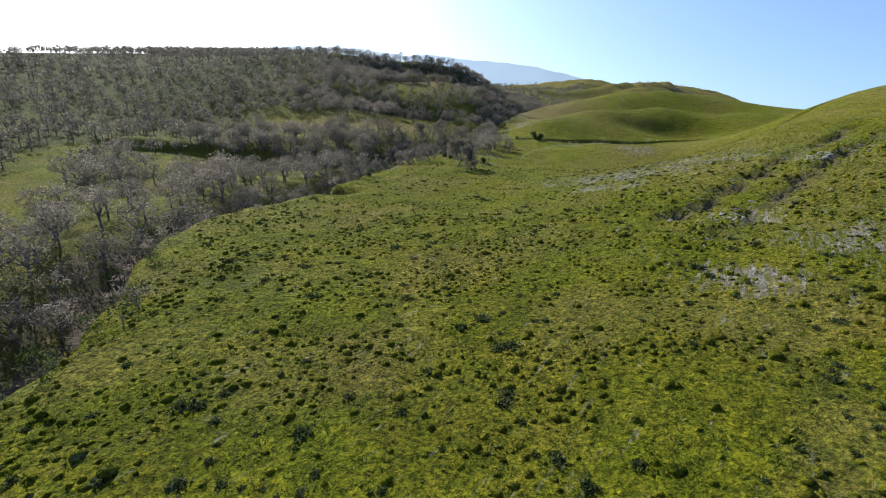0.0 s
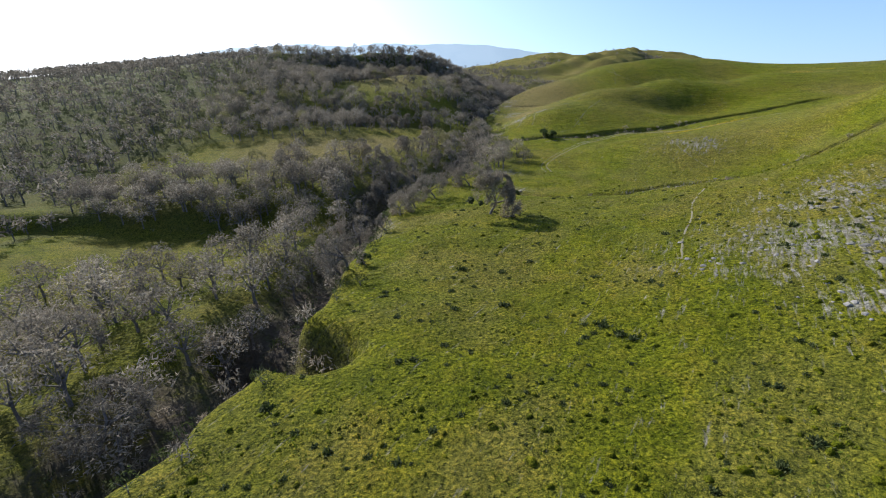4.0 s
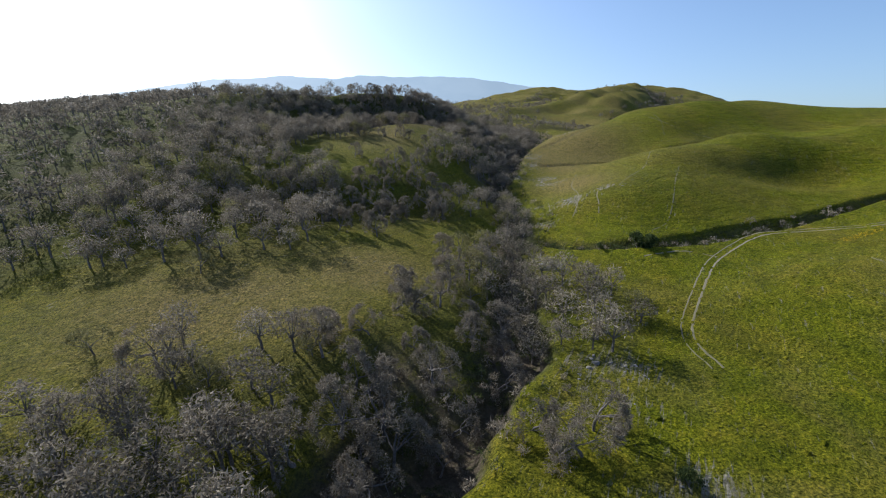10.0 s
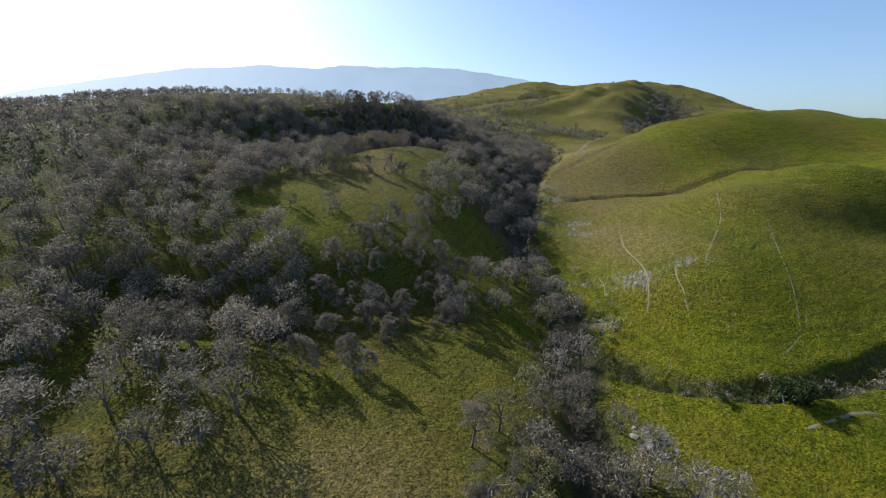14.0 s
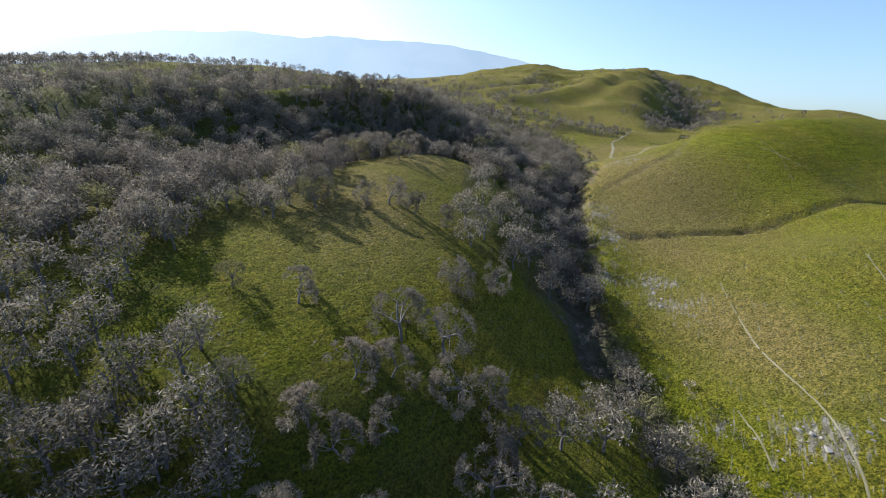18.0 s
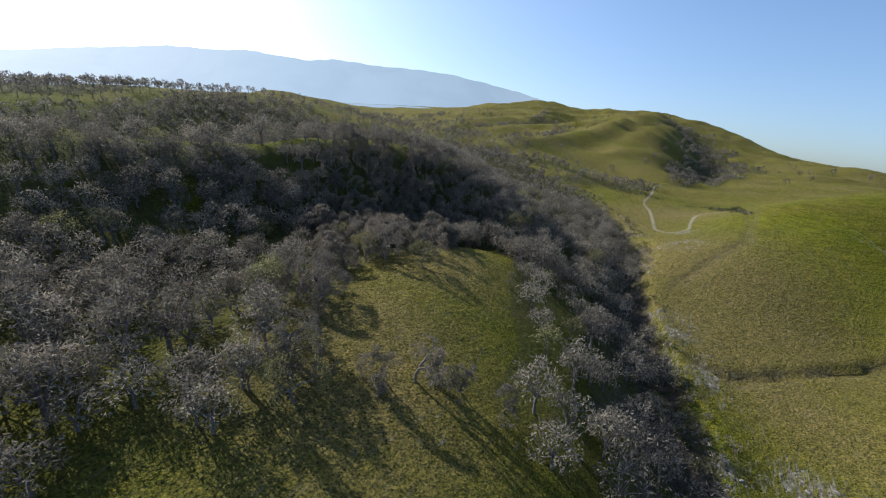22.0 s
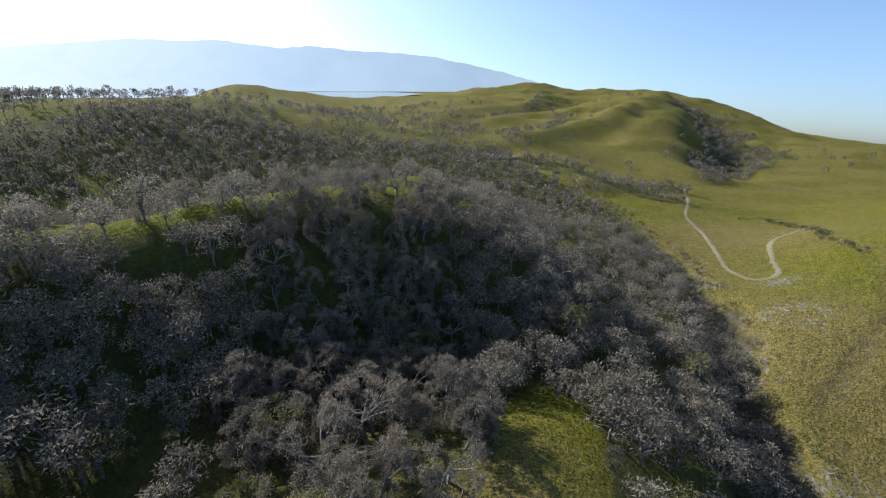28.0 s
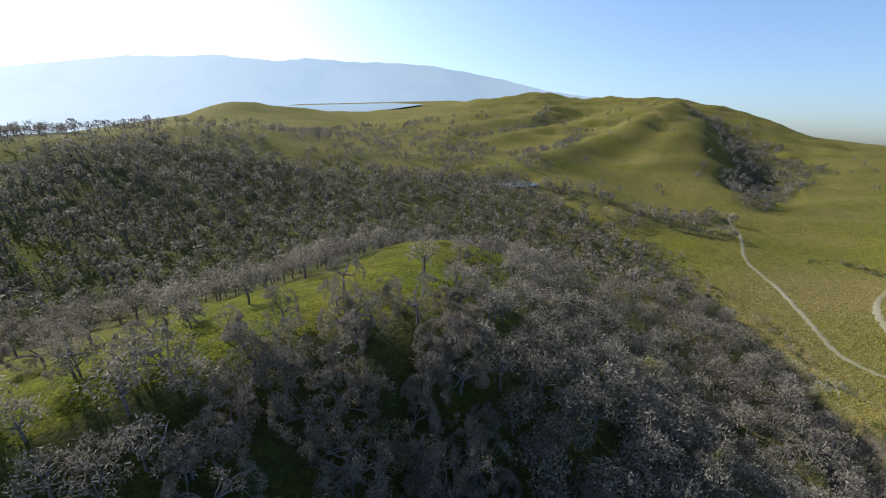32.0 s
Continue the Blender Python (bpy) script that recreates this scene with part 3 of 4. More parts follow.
def woodland(x, y):
    """How densely the oaks stand, 0 to 1."""
    x, y = np.asarray(x, float), np.asarray(y, float)
    ex = np.interp(y, [p[1] for p in EAST_EDGE], [p[0] for p in EAST_EDGE])
    w = np.where(x < ex + 1, 0.95, 0.0) * smooth(1150, 1000, y)
    patch = waves(x, y, 70, 21)
    low = smooth(330, 250, y)
    w = w * (1 - low * smooth(0.1, 0.5, patch) * smooth(25, 60, ex - x) * 0.72)
    w = np.where((y > 380) & (x < -60) & (patch > 0.95), 0.25, w)
    for a, b in ((0, 0), (5, 0), (-5, 0), (0, 5), (0, -5)):
        w = np.where(inside(x + a, y + b, MEADOWS["west"]) | inside(x + a, y + b, MEADOWS["spur"]) | inside(x + a, y + b, MEADOWS["flat"]) | inside(x + a, y + b, MEADOWS["strip"]), 0.0, w)
    w = np.where(inside(x, y, KNOLL_TOP), 0.13, w)
    w = np.where((y > 300) & inside(x, y, EAST_GROVE), 0.9, w)
    # beyond the knoll: broken woods along the valley, thin on its far slopes
    back = (y > 990) & (y < 1500) & (x > -150) & (x < 230 - 0.1 * (y - 860))
    w = np.where(back, 0.55 * smooth(-0.5, 0.3, patch), w)
    ravine = along(x, y, RAVINE)[0] < 36 + 14 * patch
    w = np.where(ravine & (y > 940) & (y < 1300), 0.95, w)
    w = np.where((along(x, y, RIDGE_ROW)[0] < 17) & (y > 640), 0.0, w)
    strips = ((142, 988), (175, 942), (215, 890), (256, 832)), ((354, 908), (450, 985), (604, 1038)), ((190, 1050), (260, 1100), (330, 1190)), ((200, 1240), (330, 1330), (420, 1480))
    for line in strips:
        near_line = along(x, y, line)[0] + 6 * patch
        w = np.where((y > 800) & (near_line < 13), 0.75, w)
    w = np.where((w == 0) & (y > 930) & (x > 120) & (x < 700), 0.03 + 0.1 * smooth(0.5, 1.0, patch), w)
    foot = np.abs(y - (868 + 0.1 * (x - 190))) < 13
    w = np.where(foot & (x > 185) & (x < 300), 0.8, w)
    return w


def scatter(x0, x1, y0, y1, gap, rng, chance):
    xs, ys = np.meshgrid(np.arange(x0, x1, gap), np.arange(y0, y1, gap))
    xs, ys = xs.ravel() + rng.uniform(-0.42, 0.42, xs.size) * gap, ys.ravel() + rng.uniform(-0.42, 0.42, ys.size) * gap
    keep = rng.uniform(0, 1, xs.size) < chance(xs, ys)
    return xs[keep], ys[keep]


# ---- tree shapes ----
def tube(points, radii, sides=5):
    """A tapered limb as vertices and faces."""
    v, f = [], []
    up = Vector((0.31, 0.17, 0.93))
    for i, p in enumerate(points):
        d = (points[min(i + 1, len(points) - 1)] - points[max(i - 1, 0)]).normalized()
        a = d.cross(up)
        a = a.normalized() if a.length > 0.05 else Vector((1, 0, 0))
        b = d.cross(a)
        for s in range(sides):
            q = s * 6.28319 / sides
            v.append(p + (a * math.cos(q) + b * math.sin(q)) * radii[i])
    for i in range(len(points) - 1):
        for s in range(sides):
            n = (s + 1) % sides
            f.append((i * sides + s, i * sides + n, (i + 1) * sides + n, (i + 1) * sides + s))
    return v, f


def add(store, part_):
    v, f = part_
    o = len(store[0])
    store[0].extend(v)
    store[1].extend(tuple(i + o for i in q) for q in f)


def grow(rng, tall, wide, forks, twigs, twig_len, twig_wide, droop=0.0, lean=0.0, leaf=0.0):
    """An oak: trunk and limbs, and its crown of twigs or leaves. Two lists of vertices and faces."""
    wood_ = ([], [])
    tips = []
    last = len(forks)

    def limb(p, d, length, r, level):
        n = 4 if level < 2 else 2
        pts, rad, q, dd = [p.copy()], [r], p.copy(), d.copy()
        for i in range(n):
            dd = (dd + Vector((rng.normal(0, 0.24), rng.normal(0, 0.24), rng.normal(0.04 - droop * level, 0.2)))).normalized()
            q = q + dd * (length / n)
            pts.append(q.copy())
            rad.append(r * (1 - 0.5 * (i + 1) / n))
        add(wood_, tube(pts, rad, 6 if level == 0 else (4 if level == 1 else 3)))
        if level >= last - 1:
            tips.extend((a, (b - a).normalized()) for a, b in zip(pts[1:-1], pts[2:]))
        if level == last:
            tips.extend([(pts[-1], dd)] * 2)
            return
        count = forks[level]
        turn = rng.uniform(0, 6.28)
        for i in range(count):
            a = turn + i * 6.28319 / count + rng.normal(0, 0.35)
            spread_ = (1.0, 0.8, 0.8, 0.85)[level] * rng.uniform(0.6, 1.25)
            side = dd.cross(Vector((math.cos(a), math.sin(a), 0.3))).normalized()
            nd = (dd * math.cos(spread_) + side * math.sin(spread_))
            nd.z += (0.10, 0.02, 0.0, 0.0)[level]
            nd.normalize()
            at = pts[-1] if (i < 2 or level == 0) else pts[-2]
            limb(at, nd, length * rng.uniform(0.62, 0.95) * (1.25 if level == 0 else 0.8), rad[-1] * rng.uniform(0.62, 0.85), level + 1)

    limb(Vector((0, 0, -0.8)), Vector((lean, lean * 0.4, 1)).normalized(), tall * 0.2 + 0.8, tall * 0.032, 0)
    # fit the limbs to the height and width of the crown
    top = max(v.z for v in wood_[0])
    reach = sorted(math.hypot(v.x, v.y) for v in wood_[0])[int(len(wood_[0]) * 0.86)]
    sz, sx = (tall - twig_len * 0.4) / top, (wide / 2 - twig_len * 0.4) / reach

    def dome(p):
        """Draws stray points in under a domed outline."""
        c = np.array([0, 0, tall * 0.4])
        q = (p - c) / np.array([wide / 2, wide / 2, tall * 0.56])
        r = np.linalg.norm(q, axis=1)
        f = np.where((r < 0.72) | (p[:, 2] < tall * 0.25), 1.0, (0.72 + 0.3 * np.tanh((r - 0.72) / 0.3)) / np.maximum(r, 0.1))
        return c + (p - c) * f[:, None]

    def fit_(points):
        p = np.array([tuple(q) for q in points])
        k = smooth(0.0, 0.3 * tall, p[:, 2])
        f = 1 + (sx * 1.2 - 1) * k
        return dome(np.stack([p[:, 0] * f, p[:, 1] * f, p[:, 2] * sz * 1.05], 1))

    wood_v = fit_(wood_[0])
    # sprays of short twigs round the ends of the limbs, with gaps between them
    ends, ways = fit_([q for q, _ in tips]), np.array([tuple(d) for _, d in tips])
    pick = rng.randint(0, len(ends), twigs)
    p = dome(ends[pick] + rng.normal(0, 0.03 * wide, (twigs, 3)))
    out = p - np.array([0, 0, tall * 0.4])
    out /= np.maximum(np.linalg.norm(out, axis=1), 0.1)[:, None]

    def unit(d):
        return d / np.maximum(np.linalg.norm(d, axis=1), 1e-6)[:, None]

    w = unit(ways[pick] * 0.3 + out * 0.35 + rng.normal(0, 0.62, (twigs, 3)))
    w[:, 2] -= droop * 2
    length = twig_len * rng.uniform(0.45, 1.2, (twigs, 1))
    side = unit(np.cross(w, rng.normal(0, 1, (twigs, 3))))
    n = np.arange(twigs)[:, None]
    if leaf:
        c = p + w * length * rng.uniform(0.1, 1.0, (twigs, 1))
        e = unit(np.cross(side, w))
        s = leaf * rng.uniform(0.6, 1.3, (twigs, 1))
        v = np.stack([c - side * s, c + w * s * 0.9 - e * s * 0.2, c + side * s, c - w * s * 0.9 + e * s * 0.2], 1).reshape(-1, 3)
        crown = (v, n * 4 + np.arange(4))
    else:
        k = twig_wide * rng.uniform(0.6, 1.2, (twigs, 1))
        mid = p + w * length * 0.4
        fork = unit(w + rng.normal(0, 0.75, (twigs, 3)))
        v = np.stack([p - side * k, p + side * k, p + w * length, mid - side * k * 0.8, mid + side * k * 0.8, mid + fork * length * 0.7], 1).reshape(-1, 3)
        crown = (v, np.concatenate([n * 6 + np.arange(3), n * 6 + np.arange(3, 6)]))
    return (wood_v, np.array(wood_[1])), crown


def tree_thing(name, label, category, shape, mats, group):
    (wv, wf), (cv, cf) = shape
    ob = tagged(new(name), label, category, group)
    for part_name, v, f, m in (("trunk", wv, wf, mats[0]), ("crown", cv, cf, mats[1])):
        child = new(part_name, mesh_from(part_name, v, f, [m]))
        child.parent = ob
    return ob


rng = np.random.RandomState(5)
OAKS = []
for tall, wide, lean in ((14.0, 16.5, 0.1), (12.0, 13.5, -0.15), (15.0, 13.5, 0.05), (11.0, 13.0, 0.2), (16.0, 17.5, -0.05), (10.0, 10.5, -0.2)):
    OAKS.append((tall, wide, grow(rng, tall, wide, (5, 3, 2, 2), 2200, 0.85, 0.085, 0.02, lean)))
OAKS.append((15.5, 16.5, grow(rng, 15.5, 16.5, (5, 4, 3, 2), 9000, 0.8, 0.085, 0.02, 0.02)))
OAKS.append((11.5, 17.0, grow(rng, 11.5, 17.0, (5, 4, 3, 2), 3600, 0.85, 0.085, 0.02, 0.12)))
TALL_OAKS = [(t, w, grow(rng, t, w, (3, 3, 3, 2), 1700, 0.85, 0.085, 0.0, l)) for t, w, l in ((16.0, 9.0, 0.08), (14.5, 7.5, -0.1), (15.5, 9.5, 0.0))]
BUDDING = [(t, w, grow(rng, t, w, (4, 3, 3), 2600, 1.5, 0.06, 0.03, l, 0.17)) for t, w, l in ((12.5, 13.5, 0.1), (11.0, 12.5, -0.1))]
LIVE = [(t, w, grow(rng, t, w, (4, 3, 3), 3200, 2.0, 0.06, 0.05, l, 0.28)) for t, w, l in ((12.0, 13.0, 0.1), (8.5, 10.0, -0.1))]


def far_shape(rng, tall, wide, twigs, size, arms=9, slim=0.11):
    """A distant oak: trunk, limbs and a ragged domed crown of coarse twigs, all triangles."""
    out = ([], [])
    add(out, tube([Vector((0, 0, -0.5)), Vector((0.1, 0, tall * 0.2)), Vector((rng.normal(0, 0.3), rng.normal(0, 0.3), tall * 0.38))], [tall * 0.032, tall * 0.026, tall * 0.02], 4))
    clumps = []
    for i in range(arms):
        rise = (i + 0.5) / arms
        a, h = i * 2.4 + rng.uniform(-0.4, 0.4), 0.42 + 0.42 * rise + rng.uniform(-0.06, 0.06)
        r = wide * 0.36 * math.sqrt(max(0.03, 1 - rise ** 2)) * rng.uniform(0.75, 1.15)
        tip = Vector((math.cos(a) * r, math.sin(a) * r, tall * h))
        if i % 2 == 0:
            add(out, tube([Vector((0, 0, tall * 0.3)), tip * 0.55 + Vector((0, 0, tall * 0.14)), tip], [tall * 0.016, tall * 0.01, tall * 0.004], 3))
        clumps.append((*tip, rng.uniform(0.14, 0.21) * wide))
    wv, wf = np.array([tuple(v) for v in out[0]]), np.array(out[1])
    wf = np.concatenate([wf[:, [0, 1, 2]], wf[:, [0, 2, 3]]])
    c = np.array(clumps)[rng.randint(0, arms, twigs)]
    d = rng.normal(0, 1, (twigs, 3))
    d /= np.linalg.norm(d, axis=1)[:, None]
    d[:, 2] = d[:, 2] * 0.75 + 0.12
    p = c[:, :3] + d * c[:, 3:] * rng.uniform(0, 1, (twigs, 1)) ** 0.4
    w = d * 0.3 + rng.normal(0, 0.6, (twigs, 3))
    w /= np.linalg.norm(w, axis=1)[:, None]
    s = np.cross(w, rng.normal(0, 1, (twigs, 3)))
    s /= np.linalg.norm(s, axis=1)[:, None]
    n = size * rng.uniform(0.5, 1.3, (twigs, 1))
    v = np.stack([p - s * n * slim, p + s * n * slim, p + w * n], 1).reshape(-1, 3)
    return np.concatenate([wv, v]), np.concatenate([wf, len(wv) + np.arange(3 * twigs).reshape(-1, 3)]), len(wf)


FAR_OAKS = [far_shape(rng, t, w, 75, 2.1, 7, 0.24) for t, w in ((12.0, 12.0), (11.0, 11.5), (13.5, 11.5), (10.0, 11.0), (13.0, 10.0))]


def stand(name, label, places, shapes, mats, seed, category="trees"):
    """Many far trees joined into one mesh."""
    r = np.random.RandomState(seed)
    vs, fs, ms, tones, o = [], [], [], [], 0
    for x, y, z, s in places:
        v, f, limbs = shapes[r.randint(len(shapes))]
        a = r.uniform(0, 6.283)
        c, q = math.cos(a) * s, math.sin(a) * s
        vs.append(np.stack([v[:, 0] * c - v[:, 1] * q + x, v[:, 0] * q + v[:, 1] * c + y, v[:, 2] * s * r.uniform(0.85, 1.15) + z], 1))
        fs.append(f + o)
        m = np.full(len(f), 2 if r.uniform() < 0.05 and len(mats) > 2 else 1, np.int32)
        m[:limbs] = 0
        ms.append(m)
        o += len(v)
        tones.append(np.full(len(v), r.uniform(-0.32, 0.32), np.float32))
    me = mesh_from(name, np.concatenate(vs), np.concatenate(fs), mats, False)
    me.polygons.foreach_set("material_index", np.concatenate(ms))
    me.attributes.new("tone", "FLOAT", "POINT").data.foreach_set("value", np.concatenate(tones))
    return tagged(new(name, me), label, category, kind="stuff")


# ---- the woods ----
rng = np.random.RandomState(11)
wx, wy = scatter(-470, 200, 20, 600, 9.9, rng, lambda x, y: woodland(x, y) * np.where(x < -220, 0.75, 1.0))
kx, ky = scatter(-470, 720, 600, 1500, 8.6, rng, lambda x, y: woodland(x, y) * np.where(y > 1000, 0.65, 1.0) * np.where(x < -200, 0.7, 1.0))
BELT = [(-150, 256), (-90, 251), (-60, 247), (-40, 262), (-18, 290), (-60, 294), (-110, 290), (-150, 286)]
bx, by = scatter(-150, -15, 245, 296, 8.5, rng, lambda x, y: np.where(inside(x, y, BELT), 0.9, 0.0))
nx_, ny_ = scatter(-110, 120, 592, 700, 7.4, rng, lambda x, y: np.where(woodland(x, y) > 0.5, 0.45, 0.0))
ux_, uy_ = scatter(-115, 70, 608, 672, 6.2, rng, lambda x, y: np.where((woodland(x, y) > 0.5) & (woodland(x, y + 14) > 0.5), 0.6, 0.0))
vx_, vy_ = scatter(-130, -42, 400, 575, 7.6, rng, lambda x, y: np.where((woodland(x, y) > 0.5) & ((y < 440) | (y > 485)), 0.6, 0.0))
wx, wy = np.concatenate([wx, kx, bx, nx_, ux_, vx_]), np.concatenate([wy, ky, by, ny_, uy_, vy_])
FLIGHT = [(-15, 130), (-18, 420), (-10, 690)]
dist = along(wx, wy, FLIGHT)[0]
order = np.argsort(dist)
near_set = set(order[:215].tolist())
wz = height(wx, wy)
masters = {}


def put_tree(kind, x, y, size=1.0, turn=None, pick=None, label="", group="oaks of the creek and slopes", z=None):
    sets = {"bare": (OAKS, "oak_tree", "bare grey oak with a spreading twiggy crown", (BARK, TWIG)), "tall": (TALL_OAKS, "oak_tree", "tall slim bare grey oak in a crowded stand", (BARK, TWIG)),
            "bud": (BUDDING, "oak_tree", "oak flushed with yellow-green spring buds", (BARK, BUD)), "live": (LIVE, "live_oak", "dark evergreen oak with a dense leafy crown", (BARK, LEAF))}
    shapes, name, text, mats = sets[kind]
    i = rng.randint(min(6, len(shapes))) if pick is None else pick
    zz = float(height(np.array([x]), np.array([y]))[0]) if z is None else z
    m = Matrix.Translation((x * SURVEY, y * SURVEY, (zz - 0.1) * SURVEY)) @ Matrix.Rotation(rng.uniform(0, 6.28) if turn is None else turn, 4, "Z")
    if (kind, i) not in masters:
        ob = masters[(kind, i)] = tree_thing(name, text, "tree", shapes[i][2], mats, group)
        ob.matrix_basis = m @ Matrix.Diagonal((size, size, size, 1))
    else:
        ob = copy_thing(masters[(kind, i)], m)
        ob.scale = (size, size, size)
    if label:
        tagged(ob, label)
    return ob


# trees that stand alone or mark a place
lone = put_tree("bare", 8.6, 218.5, 1.02, 0.4, 6, "large rounded oak standing alone in sunny pasture")
for x, y, s, k in ((-24, 218, 0.6, 3), (-14.5, 245, 0.9, 7), (-6, 256, 1.05, 7), (-20, 236, 0.8, 7), (-33, 186, 0.95, 0), (-36, 196, 0.9, 1), (11, 277, 1.0, 7), (16, 283, 0.9, 0), (4, 284, 0.85, 1), (-65, 139, 1.1, 7), (-80, 155, 1.0, 4), (-74, 309, 0.95, 0), (-40, 312, 0.9, 7), (-20, 344, 0.7, 3), (-3, 368, 0.85, 2),
                   (-26, 387, 0.75, 0), (-37, 464, 0.85, 1), (1, 475, 0.8, 7), (12, 480, 0.8, 0), (-20, 515, 0.8, 1), (-13, 514, 0.85, 0), (-4, 514, 0.75, 3), (5, 510, 0.7, 5), (-15, 455, 1.0, 0), (-6, 452, 0.9, 4), (-32, 543, 0.95, 7), (-40, 549, 1.0, 0), (-16, 570, 0.85, 4), (-28, 566, 0.8, 1), (-36, 566, 0.9, 0), (-22, 578, 0.9, 0), (-34, 546, 0.95, 4), (-1, 579, 0.9, 0), (4, 586, 0.95, 1), (8, 594, 0.8, 4), (-12, 579, 0.85, 2), (36, 607, 0.7, 1), (33, 583, 0.55, 5), (48, 600, 0.8, 3),
                   (-84, 668, 0.8, 2), (-92, 655, 0.85, 7), (-68, 652, 0.75, 1), (-48, 662, 0.85, 2), (-36, 668, 0.8, 0), (-14, 676, 0.85, 4), (22, 700, 0.8, 1), (44, 742, 0.8, 0), (52, 756, 0.8, 2), (-75, 680, 1.0, 0), (-60, 664, 0.9, 4), (-53, 678, 0.85, 1), (-44, 683, 0.8, 3), (-26, 673, 0.9, 2), (-4, 682, 0.85, 0), (10, 683, 0.8, 1), (33, 728, 0.8, 3)):
    put_tree("bare", x, y, s * (0.92 if y < 640 else 0.7), None, k)
for x, y, s in ((-80, 353, 0.95), (-110, 404, 1.0), (-82, 410, 0.95), (-5, 562, 0.95), (-92, 318, 0.9), (-60, 300, 0.8), (22, 612, 0.8), (-7, 586, 0.85), (44, 603, 1.0), (52, 624, 0.7), (-40, 308, 0.7), (70, 600, 0.7), (-52, 470, 0.8), (-30, 515, 0.6), (-33, 520, 0.8), (24, 565, 0.6)):
    put_tree("bud", x, y, s * 0.75, None, None, "", "budding oaks")
for x, y, s, k in ((73, 367, 0.95, 1), (79, 369, 1.0, 1), (26, 268, 0.55, 1), (28, 262, 0.4, 1), (-28, 186, 0.5, 1), (18, 610, 0.65, 0), (-8, 592, 0.5, 1), (45, 575, 0.6, 1), (56, 380, 0.5, 1), (60, 372, 0.45, 1), (70, 374, 0.4, 1)):
    put_tree("live", x, y, s * 0.8, None, k, "", "evergreen bushes and oaks")
for i in order[:215]:
    x, y = wx[i], wy[i]
    crowd = y < 330 and x < -30
    kind = "tall" if crowd and rng.uniform() < 0.7 else ("bud" if rng.uniform() < 0.04 else "bare")
    put_tree(kind, x, y, rng.uniform(0.7, 1.0) * (1.0 if y < 600 else 0.9), None, None, "", "oaks of the creek and slopes", wz[i])
rest = [i for i in range(len(wx)) if i not in near_set]
rows_ = []
for (ax, ay), (bx, by) in zip(RIDGE_ROW[:-1], RIDGE_ROW[1:]):
    n = int(math.hypot(bx - ax, by - ay) / 11)
    rows_ += [(ax + (bx - ax) * (k + rng.uniform(0, 0.8)) / n, ay + (by - ay) * (k + rng.uniform(0, 0.8)) / n) for k in range(n)]
mid_ = [i for i in rest if wy[i] < 760 and wx[i] > -150]
low_ = [i for i in rest if not (wy[i] < 760 and wx[i] > -150)]
stand("oak_wood", "crowded bare grey oaks covering the valley slopes", [(wx[i], wy[i], wz[i] - 0.1, rng.uniform(0.7, 1.02) * (1.0 if wy[i] < 600 else 0.92)) for i in mid_], [far_shape(rng, t, w, 560, 1.0, 14, 0.17) for t, w in ((13.0, 13.5), (11.5, 12.0), (14.5, 12.5), (11.0, 12.5))], [BARK, TWIG, BUD], 31)
stand("distant_oak_wood", "distant bare oak woodland on ridges and hollows", [(wx[i], wy[i], wz[i] - 0.1, rng.uniform(0.62, 0.9)) for i in low_] + [(x, y, float(height(np.array([x]), np.array([y]))[0]), rng.uniform(0.6, 0.85)) for x, y in rows_], FAR_OAKS, [BARK, TWIG], 32)

# leaf litter and shade-worn turf under the trees, plus shade painted on the creek floor
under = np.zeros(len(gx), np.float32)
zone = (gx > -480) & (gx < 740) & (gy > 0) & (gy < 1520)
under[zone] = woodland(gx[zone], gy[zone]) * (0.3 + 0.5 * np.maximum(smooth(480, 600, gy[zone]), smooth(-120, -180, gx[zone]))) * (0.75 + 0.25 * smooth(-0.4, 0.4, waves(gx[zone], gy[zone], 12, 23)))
# creek floor darkened to imitate the shade of its trees
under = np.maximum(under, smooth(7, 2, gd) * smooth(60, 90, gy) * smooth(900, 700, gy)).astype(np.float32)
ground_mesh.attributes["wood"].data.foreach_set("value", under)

# ---- mountains behind the valley ----
CREST = [(-2700, 250), (-2150, 312), (-1740, 347), (-1390, 378), (-1080, 372), (-780, 380), (-560, 352), (-400, 335), (-225, 361), (60, 335), (510, 316), (780, 292), (900, 270), (1300, 200), (1600, 128), (1870, 75), (2320, 19), (2800, -60)]
ms = np.arange(-2700, 2801, 25.0)
mr = np.linspace(0, 1, 14)
mx, mv, mf = grid(ms, mr)
crest = np.interp(mx, [p[0] for p in CREST], [p[1] for p in CREST]) + waves(mx, mx * 0, 180, 51) * 4 + waves(mx, mx * 0, 60, 52) * 2
fold = waves(mx, mv * 500, 420, 53) * 130 * (1 - mv)
mz = -320 + (crest + 320) * mv ** 0.8
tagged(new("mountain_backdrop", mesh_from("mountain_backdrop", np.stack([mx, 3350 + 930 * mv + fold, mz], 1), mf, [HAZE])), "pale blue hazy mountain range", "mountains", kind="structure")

# ---- water ----
def flat(name, points, z, label):
    bm = bmesh.new()
    bm.faces.new([bm.verts.new((x * SURVEY, y * SURVEY, z * SURVEY)) for x, y in points])
    me = bpy.data.meshes.new(name)
    bm.to_mesh(me)
    bm.free()
    me.materials.append(WATER)
    return tagged(new(name, me), label, "water", kind="structure")


def level(x, y):
    return float(height(np.array([float(x)]), np.array([float(y)]))[0])


